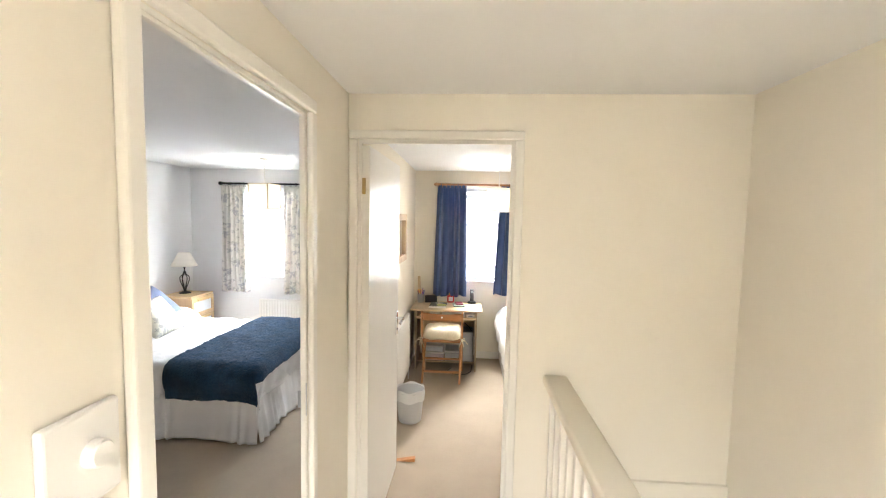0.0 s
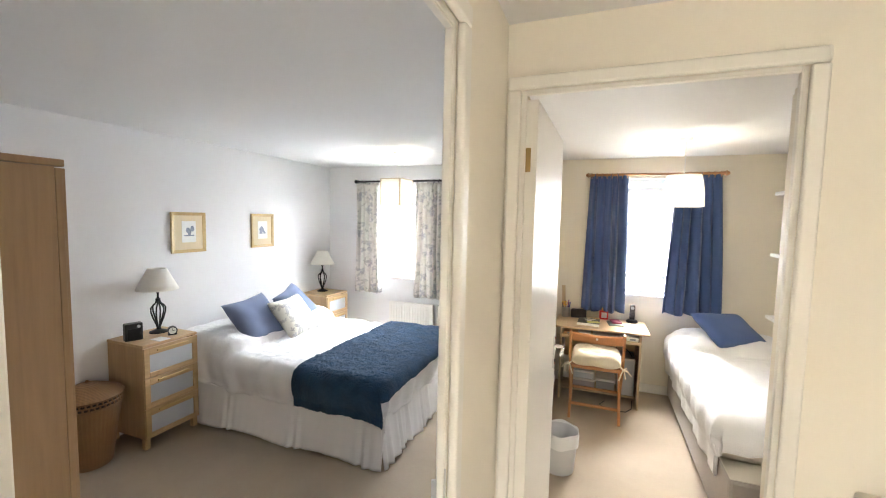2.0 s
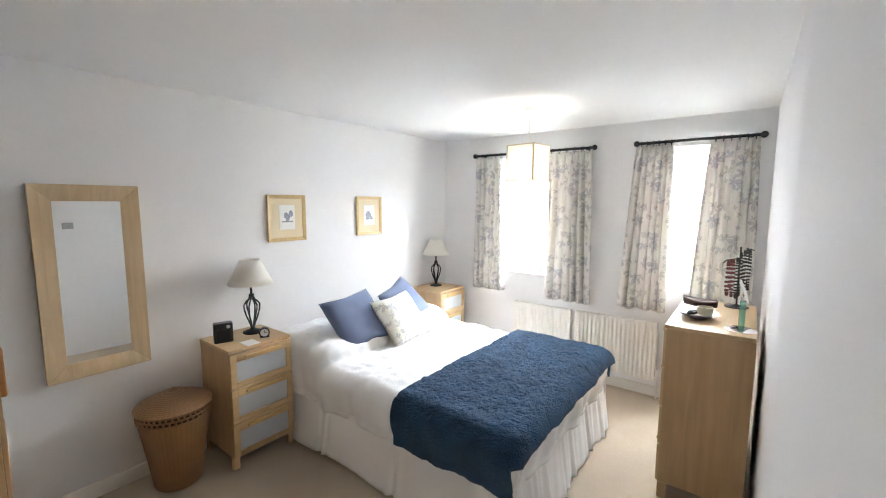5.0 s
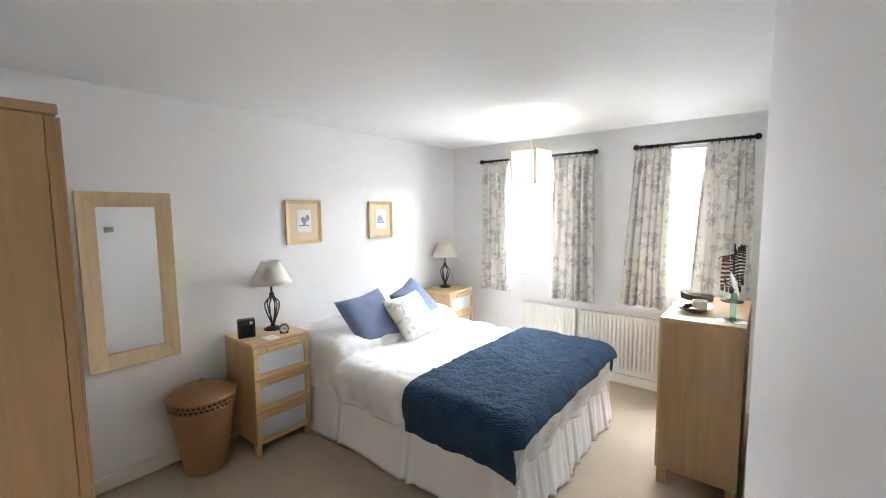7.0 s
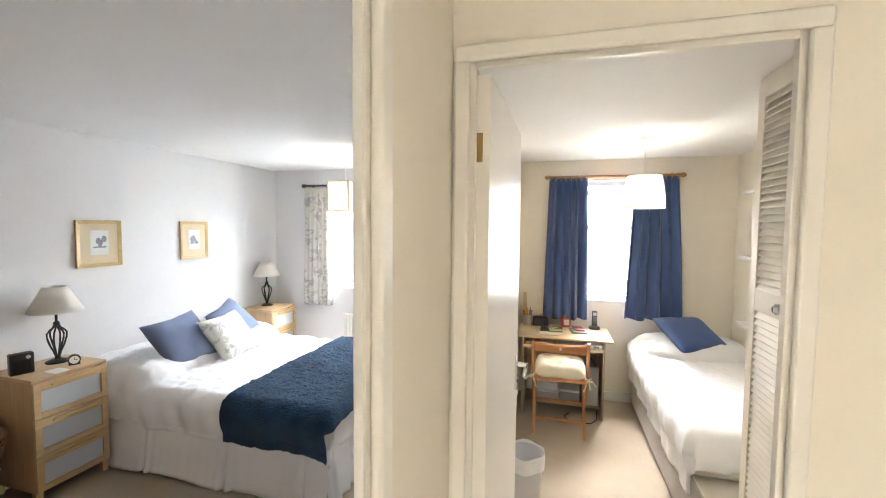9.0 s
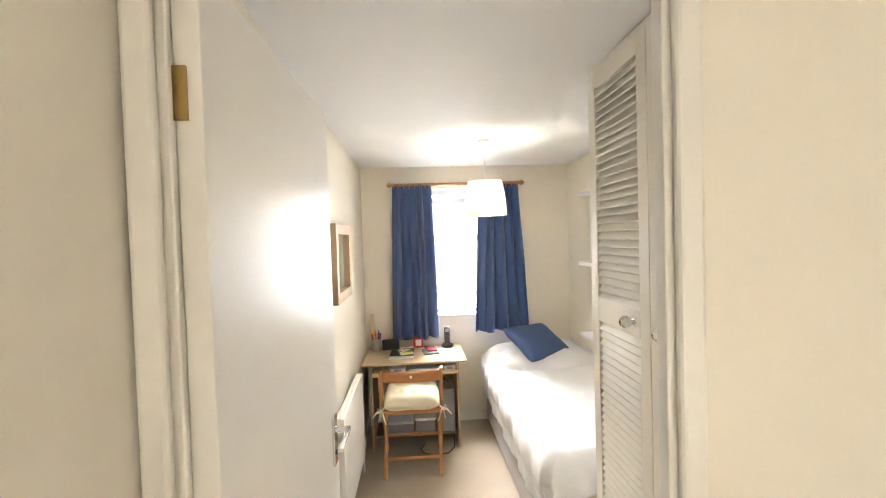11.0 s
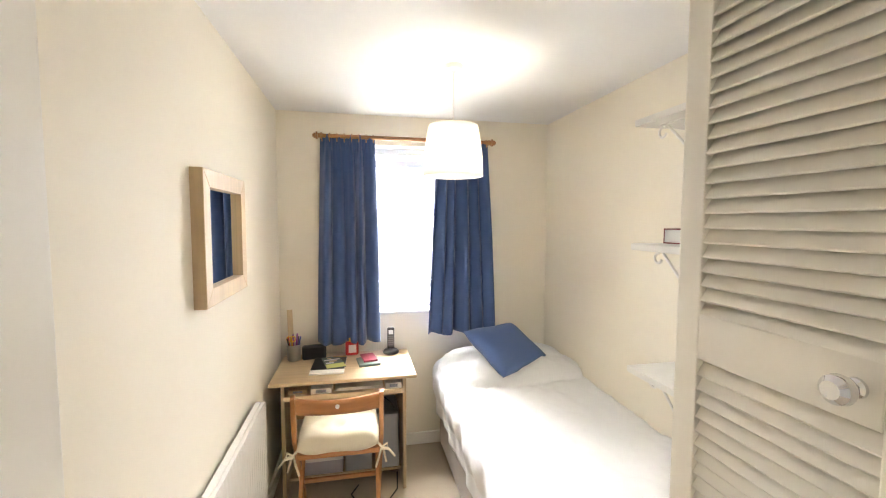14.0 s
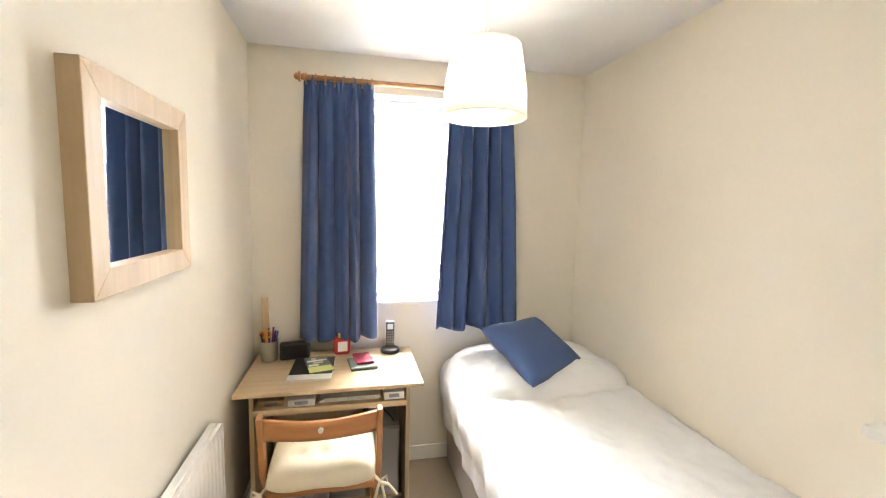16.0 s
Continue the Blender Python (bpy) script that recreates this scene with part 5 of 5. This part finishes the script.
for n, (x0, x1, y0, y1, h, mt, lb) in enumerate(((-0.30, -0.19, 4.49, 4.68, 0.030, M_PAPER, "white box of papers on the keyboard shelf"), (-0.18, 0.10, 4.50, 4.72, 0.018, M_PAPER, "stack of loose papers on the keyboard shelf"),
                                       (0.105, 0.195, 4.49, 4.62, 0.034, M_PLATE, "small white carton on the keyboard shelf"), (-0.42, -0.32, 4.51, 4.66, 0.022, M_BIRCH, "small brown box on the keyboard shelf"))):
    t = thing("paper_stack" if n == 1 else "carton", ((x0 + x1) / 2, (y0 + y1) / 2, 0.607), 0, lb, "papers" if n == 1 else "box")
    if n == 1:
        for k in range(5):
            part("sheet", B(-0.135 + 0.006 * k, 0.125 + 0.004 * (k % 3), -0.1, 0.1 - 0.01 * k, 0.0035 * k, 0.0035 * k + 0.003), M_PAPER, t)
    else:
        part("body", B(-(x1 - x0) / 2, (x1 - x0) / 2, -(y1 - y0) / 2, (y1 - y0) / 2, 0, h, 0.002), mt, t)
        part("label", B(-(x1 - x0) / 4, (x1 - x0) / 4, -(y1 - y0) / 2 - 0.0012, -(y1 - y0) / 2 - 0.0002, h * 0.25, h * 0.75), M_ETCH, t)

# things on the desk
M_RED = plain("red_plastic", (0.55, 0.03, 0.025), 0.35, bstr=0)
M_YELLOW = plain("yellow_plastic", (0.75, 0.42, 0.02), 0.35, bstr=0)
M_LIME = plain("yellow_green_card", (0.60, 0.62, 0.20), 0.6, bstr=0)
M_CRIMSON = plain("crimson_cover", (0.28, 0.02, 0.05), 0.45, bstr=0.1)
M_SAGE = plain("grey_green_cover", (0.16, 0.20, 0.17), 0.55, bstr=0.1)
M_PENBLUE = plain("blue_pen", (0.05, 0.08, 0.35), 0.35, bstr=0)
M_PENPURPLE = plain("purple_pen", (0.20, 0.03, 0.22), 0.35, bstr=0)
pot = thing("pen_pot", (-0.435, 4.845, DZ), 0, "grey metal pen pot full of pens and scissors", "pen pot")
part("pot", lathe(BM(), [(0.0, 0.002), (0.032, 0.001), (0.033, 0.003), (0.036, 0.085), (0.037, 0.088), (0.035, 0.088), (0.033, 0.01)], 28), M_ALU, pot, smooth=True)
rnd = random.Random(4)
for k, mt in enumerate((M_PENBLUE, M_BLACK, M_PENPURPLE, M_RED, M_BLACK, M_YELLOW, M_PENPURPLE)):
    a = k * 0.9
    part("pen", rod(BM(), (0.012 * math.cos(a), 0.012 * math.sin(a), 0.006), (0.034 * math.cos(a), 0.030 * math.sin(a), 0.12 + rnd.uniform(0.0, 0.035)), 0.004, seg=8), mt, pot, smooth=True)
bm = BM()
for s in (-1, 1):
    tube(bm, [(-0.012 + s * 0.010 + 0.011 * math.cos(a), -0.01, 0.118 + 0.015 * math.sin(a)) for a in np.linspace(0, 2 * math.pi, 13)], 0.0035, 6)
part("scissors_handle", bm, M_YELLOW, pot, "yellow scissors handles", True)
pot.scale = (1.18, 1.18, 1.14)
rl = tagged(part("ruler", B(-0.017, 0.017, -0.002, 0.002, 0.0, 0.30, 0.001), M_OAK), "wooden ruler standing against the wall", "ruler")
rl.matrix_basis = pose(-0.455, 4.895, DZ, -10, 0, 20)
cse = thing("black_case", (-0.315, 4.845, DZ), 8, "black oblong speaker case", "speaker")
part("case", B(-0.072, 0.072, -0.022, 0.022, 0.0, 0.088, 0.012, 3), M_BLACK, cse, smooth=True)
part("front_grille", B(-0.06, 0.06, -0.0245, -0.0222, 0.012, 0.076, 0.001), M_IRON, cse)
gl = thing("glue_bottle", (-0.085, 4.875, DZ), 6, "red glue bottle with a yellow cap and white label", "bottle")
part("bottle", B(-0.036, 0.036, -0.018, 0.018, 0.0, 0.078, 0.012, 3), M_RED, gl, smooth=True)
part("cap", cap(lathe(BM(), [(0.017, 0.078), (0.017, 0.098), (0.014, 0.103)], 16)), M_YELLOW, gl, smooth=True)
part("label", B(-0.02, 0.022, -0.0195, -0.0183, 0.018, 0.062), M_PAPER, gl)
gl.scale = (1.15, 1.15, 1.15)
ph = thing("cordless_phone", (0.165, 4.875, DZ), 0, "black cordless telephone standing in its charging base", "telephone")
part("charging_base", cap(lathe(BM(), [(0.050, 0.0), (0.052, 0.008), (0.046, 0.020), (0.030, 0.028)], 28)), M_BLACK, ph, smooth=True)
hs = part("handset", B(-0.023, 0.023, -0.002, 0.022, 0.015, 0.165, 0.007, 3), M_BLACK, ph, smooth=True)
part("screen", B(-0.015, 0.015, -0.0032, -0.0021, 0.122, 0.150), M_FROST, hs)
for r_ in range(5):
    for c_ in range(3):
        part("key", B(-0.0165 + c_ * 0.0125, -0.008 + c_ * 0.0125, -0.0034, -0.0021, 0.048 + r_ * 0.014, 0.056 + r_ * 0.014), M_GASKET_SHADOW, hs)
np_ = thing("notepad", (-0.215, 4.70, DZ), -2, "black covered notepad with a white lower edge", "notepad")
part("pages", B(-0.095, 0.095, -0.150, 0.115, 0.0, 0.010, 0.001), M_PAPER, np_)
part("cover", B(-0.095, 0.095, -0.095, 0.115, 0.0102, 0.0115), M_BLACK, np_)
for k in range(3):
    part("cover_mark", B(0.045, 0.075 - 0.006 * k, 0.01 + 0.025 * k, 0.024 + 0.025 * k, 0.0116, 0.0120), M_PAPER, np_)
lf = thing("leaflet", (-0.19, 4.705, DZ + 0.012), 14, "folded leaflet with a yellow-green strip lying on the notepad", "leaflet")
part("sheet", B(-0.047, 0.047, -0.075, 0.085, 0.0, 0.004), M_SAGE, lf)
part("strip", B(-0.047, 0.047, -0.075, -0.02, 0.0042, 0.005), M_LIME, lf)
for k in range(4):
    part("picture_patch", B(-0.04 + 0.02 * (k % 2), 0.0 + 0.02 * (k % 3), -0.012 + 0.022 * k, 0.004 + 0.022 * k, 0.0042, 0.005), (M_PAPER, M_MOUNT)[k % 2], lf)
lf.scale = (1.15, 1.25, 1.0)
pen = tagged(part("ballpoint_pen", rod(BM(), (-0.20, 4.812, DZ + 0.0165), (-0.12, 4.806, DZ + 0.0165), 0.0045, seg=10), M_GILT), "gold ballpoint pen lying on the notepad", "pen")
wl = tagged(part("wallet", B(-0.05, 0.055, -0.055, 0.055, 0.0, 0.012, 0.003), M_SAGE), "grey-green passport wallet on the desk", "wallet")
wl.matrix_basis = pose(0.012, 4.705, DZ, 0, 0, 8) @ Matrix.Diagonal((1.22, 1.3, 1.3, 1))
pp = tagged(part("passport", B(-0.034, 0.034, -0.048, 0.048, 0.0, 0.010, 0.002), M_CRIMSON), "crimson passport on a grey-green wallet", "passport")
pp.matrix_basis = pose(0.018, 4.735, DZ + 0.0158, 0, 0, 10) @ Matrix.Diagonal((1.2, 1.4, 1.3, 1))
co = thing("glass_coaster", (0.185, 4.715, DZ), 0, "round clear glass coaster with a pale rim", "coaster")
part("disc", rod(BM(), (0, 0, 0), (0, 0, 0.004), 0.040, seg=32), M_FROST, co)
part("rim", tube(BM(), [(0.040 * math.cos(a), 0.040 * math.sin(a), 0.004) for a in np.linspace(0, 2 * math.pi, 33)], 0.002, 6), M_PLATE, co, smooth=True)

# computer, boxes and cable under the desk
pcx = thing("computer_tower", (0.115, 4.70, 0.0), 0, "grey desktop computer tower under the desk", "computer")
M_GREYCASE = plain("grey_case", (0.30, 0.30, 0.30), 0.45, bstr=0.05)
part("case", B(-0.065, 0.075, -0.10, 0.14, 0.08, 0.42, 0.006), M_GREYCASE, pcx)
part("front_panel", B(-0.06, 0.07, -0.112, -0.1005, 0.085, 0.415, 0.005), M_GREYCASE, pcx)
part("foot", B(-0.06, 0.07, -0.09, 0.13, 0.0762, 0.0799), M_BLACK, pcx)
part("cable", tube(BM(), [(0.05, -0.06, 0.425), (0.03, -0.09, 0.47), (-0.02, -0.07, 0.51), (-0.07, 0.0, 0.50), (-0.09, 0.08, 0.42)], 0.0045), M_BLACK, pcx, smooth=True)
M_LILAC = plain("pale_lilac_card", (0.42, 0.38, 0.42), 0.7)
for x0, x1, z, h, mt, lb in ((-0.36, -0.14, 0.0757, 0.10, M_LILAC, "pale lilac storage box under the desk"), (-0.35, -0.15, 0.1765, 0.075, M_FROST, "grey storage box stacked under the desk"), (-0.125, 0.03, 0.0757, 0.12, M_GREYCASE, "grey file box under the desk")):
    t = thing("storage_box", ((x0 + x1) / 2, 4.72, z), 0, lb, "box", "boxes under the desk")
    part("body", B(-(x1 - x0) / 2, (x1 - x0) / 2, -0.11, 0.11, 0, h - 0.022, 0.003), mt, t)
    part("lid", B(-(x1 - x0) / 2 - 0.003, (x1 - x0) / 2 + 0.003, -0.113, 0.113, h - 0.0218, h - 0.001, 0.003), M_PAPER, t)
tagged(part("power_lead", tube(BM(), [(0.18, 4.62, 0.03), (0.17, 4.50, 0.006), (0.12, 4.42, 0.005), (0.02, 4.40, 0.005), (-0.06, 4.43, 0.005), (-0.09, 4.50, 0.005), (-0.05, 4.57, 0.01)], 0.0045), M_BLACK, smooth=True), "black power lead looped on the carpet", "cable")

# folding chair
chr_ = thing("folding_chair", (-0.139, 4.13, 0), 0, "orange beech folding chair with a tied cream seat cushion", "chair")
for s in (-1, 1):
    x = s * 0.205
    part("back_post", beam(beam(BM(), (x, 0.045, 0.735), (x, 0.085, 0.50), 0.022, 0.034, (0, 1, 0), 0.005), (x, 0.083, 0.505), (x, 0.40, 0.004), 0.022, 0.030, (0, 1, 0), 0.004), M_BEECH, chr_)
    part("rear_leg", beam(BM(), (x * 0.93, 0.0, 0.002), (x * 0.93, 0.355, 0.43), 0.022, 0.030, (0, 1, 0), 0.004), M_BEECH, chr_)
bm = sheet(BM(), lambda u, v: (-0.197 + 0.394 * u, 0.043 - 0.030 * math.sin(math.pi * u) + 0.012 * (1 - v), 0.645 + (0.078 - 0.008 * math.sin(math.pi * u)) * v), 24, 4)
thicken(part("backrest", bm, M_BEECH_X, chr_, smooth=True), 0.016)
part("handle_hole", rod(BM(), (0.0, -0.002, 0.688), (0.0, 0.03, 0.688), 0.009, seg=18), M_PAPER, chr_, "pale oval hand hole")
for k in range(5):
    part("seat_slat", B(-0.185, 0.185, 0.055 + 0.066 * k, 0.112 + 0.066 * k, 0.428, 0.442, 0.003), M_BEECH_X, chr_)
for y, z in ((0.0, 0.10), (0.30, 0.16)):
    part("stretcher", beam(BM(), (-0.20, y + (0.08 if y == 0 else 0), z), (0.20, y + (0.08 if y == 0 else 0), z), 0.018, 0.022, (0, 0, 1), 0.003), M_BEECH_X, chr_)
part("seat_rail", beam(BM(), (-0.195, 0.075, 0.425), (0.195, 0.075, 0.425), 0.018, 0.03, (0, 0, 1), 0.003), M_BEECH_X, chr_)
scu = thing("seat_cushion", (-0.139, 4.330, 0.442), 0, "cream calico tufted seat cushion tied to the chair", "cushion")


def pad(s):
    def f(u, v):
        a, b = 2 * u - 1, 2 * v - 1
        th = 0.052 * max(0.0, 1 - a ** 6) ** 0.5 * max(0.0, 1 - b ** 6) ** 0.5 * (1 + 0.10 * math.sin(5.1 * a + 2.0) * math.sin(2.7 * b + 0.7))
        for tx in (-0.45, 0.0, 0.45):
            for ty in (-0.45, 0.45):
                th *= 1 - 0.34 * math.exp(-((a - tx) ** 2 + (b - ty) ** 2) / 0.02)
        return (0.196 * a * (1 - 0.04 * abs(b) ** 2), 0.185 * b * (1 - 0.04 * abs(a) ** 2), 0.050 + s * th * (1.2 if s > 0 else 0.95) - 0.016 * max(0.0, -b - 0.45))
    return f


bm = BM()
sheet(bm, pad(1), 34, 34)
sheet(bm, pad(-1), 34, 34)
bmesh.ops.remove_doubles(bm, verts=bm.verts, dist=0.0006)
part("pad", bm, M_CREAMCUSH, scu, smooth=True, angle=80)
for s in (-1, 1):
    bm = BM()
    for pts in (((0.185, -0.15, 0.03), (0.205, -0.17, 0.015), (0.215, -0.185, 0.0), (0.225, -0.19, -0.05)), ((0.205, -0.17, 0.015), (0.235, -0.20, 0.02), (0.265, -0.21, -0.015)),
                ((0.205, -0.17, 0.015), (0.19, -0.195, -0.02), (0.175, -0.20, -0.065)), ((0.205, -0.17, 0.015), (0.23, -0.175, 0.035), (0.235, -0.19, 0.01), (0.207, -0.18, 0.012))):
        tube(bm, [(s * x, y, z) for x, y, z in pts], 0.0055, 6)
    part("tie", bm, M_CREAMCUSH, scu, smooth=True)

# waste bin
bn = thing("waste_bin", (-0.345, 3.38, 0), 0, "round grey waste bin with a translucent liner", "bin")
M_BIN = plain("pale_grey_plastic", (0.52, 0.52, 0.52), 0.4, bstr=0.1)
M_LINER = plain("milky_liner", (0.72, 0.72, 0.71), 0.35, bstr=0.5, bscale=40, bdist=0.006)
part("bucket", lathe(BM(), [(0.0, 0.003), (0.092, 0.001), (0.094, 0.006), (0.116, 0.255), (0.118, 0.258), (0.114, 0.258), (0.091, 0.01), (0.0, 0.008)], 36), M_BIN, bn, smooth=True)
part("liner", sheet(BM(), lambda u, v: ((0.1195 + 0.004 * math.sin(u * 44) * (1 - abs(2 * v - 1)) - 0.006 * max(0, v - 0.5)) * math.cos(2 * math.pi * u), (0.1195 + 0.004 * math.sin(u * 44) * (1 - abs(2 * v - 1)) - 0.006 * max(0, v - 0.5)) * math.sin(2 * math.pi * u), 0.185 + 0.09 * v + 0.006 * math.sin(u * 31)), 72, 6), M_LINER, bn, "creased milky bin liner", True)

wg = thing("door_wedge", (-0.335, 2.80, 0), 0, "reddish brown wedge doorstop on the carpet", "doorstop")
bm = BM()
vs = [bm.verts.new(p) for p in ((-0.02, -0.018, 0), (0.11, -0.016, 0), (0.11, 0.016, 0), (-0.02, 0.018, 0), (0.11, -0.016, 0.026), (0.11, 0.016, 0.026))]
for ix in ((0, 3, 2, 1), (0, 1, 4), (3, 5, 2), (1, 2, 5, 4), (0, 4, 5, 3)):
    bm.faces.new([vs[i] for i in ix])
part("wedge", bm, M_BEECH, wg)

# ---- landing ----
bl = thing("balustrade", (0.502, 0.0, 0), 0, "cream painted balustrade with a handrail and square balusters", "balustrade")
part("handrail", B(-0.036, 0.074, LS + 0.002, LN - 0.002, 0.925, 0.970, 0.012, 3), M_CREAM, bl, smooth=True)
part("base_rail", B(-0.03, 0.03, LS + 0.002, LN - 0.002, 0.0, 0.035, 0.004), M_GLOSS, bl)
y = LN - 0.09
while y > LS + 0.05:
    part("baluster", B(-0.016, 0.016, y - 0.016, y + 0.016, 0.036, 0.926, 0.003), M_GLOSS, bl)
    y -= 0.105
sw = thing("dimmer_switch", (LW, 0.630, 1.320), 0, "white plastic light switch plate with a round dimmer knob", "light switch")
part("plate", B(0.0005, 0.016, -0.060, 0.060, -0.073, 0.073, 0.005), M_PLATE, sw)
part("dimmer_knob", cap(lathe(BM(), [(0.021, 0.0), (0.020, 0.014), (0.017, 0.017)], 28)), M_PLATE, sw, smooth=True).matrix_basis = pose(0.016, 0.012, 0.005, 0, 90, 0)
# unseen pendant added to house the landing's fill light
fill_lamp = thing("pendant_lamp", (0.15, -0.75, ZC), 0, "added fill lamp over the unseen end of the landing, with a white shade", "ceiling lamp")
flex_and_rose(fill_lamp, 0.0, -0.17)
thicken(part("shade", lathe(BM(), [(0.15, -0.34), (0.10, -0.14)], 36), M_SHADE_W, fill_lamp, "", True), 0.0015)
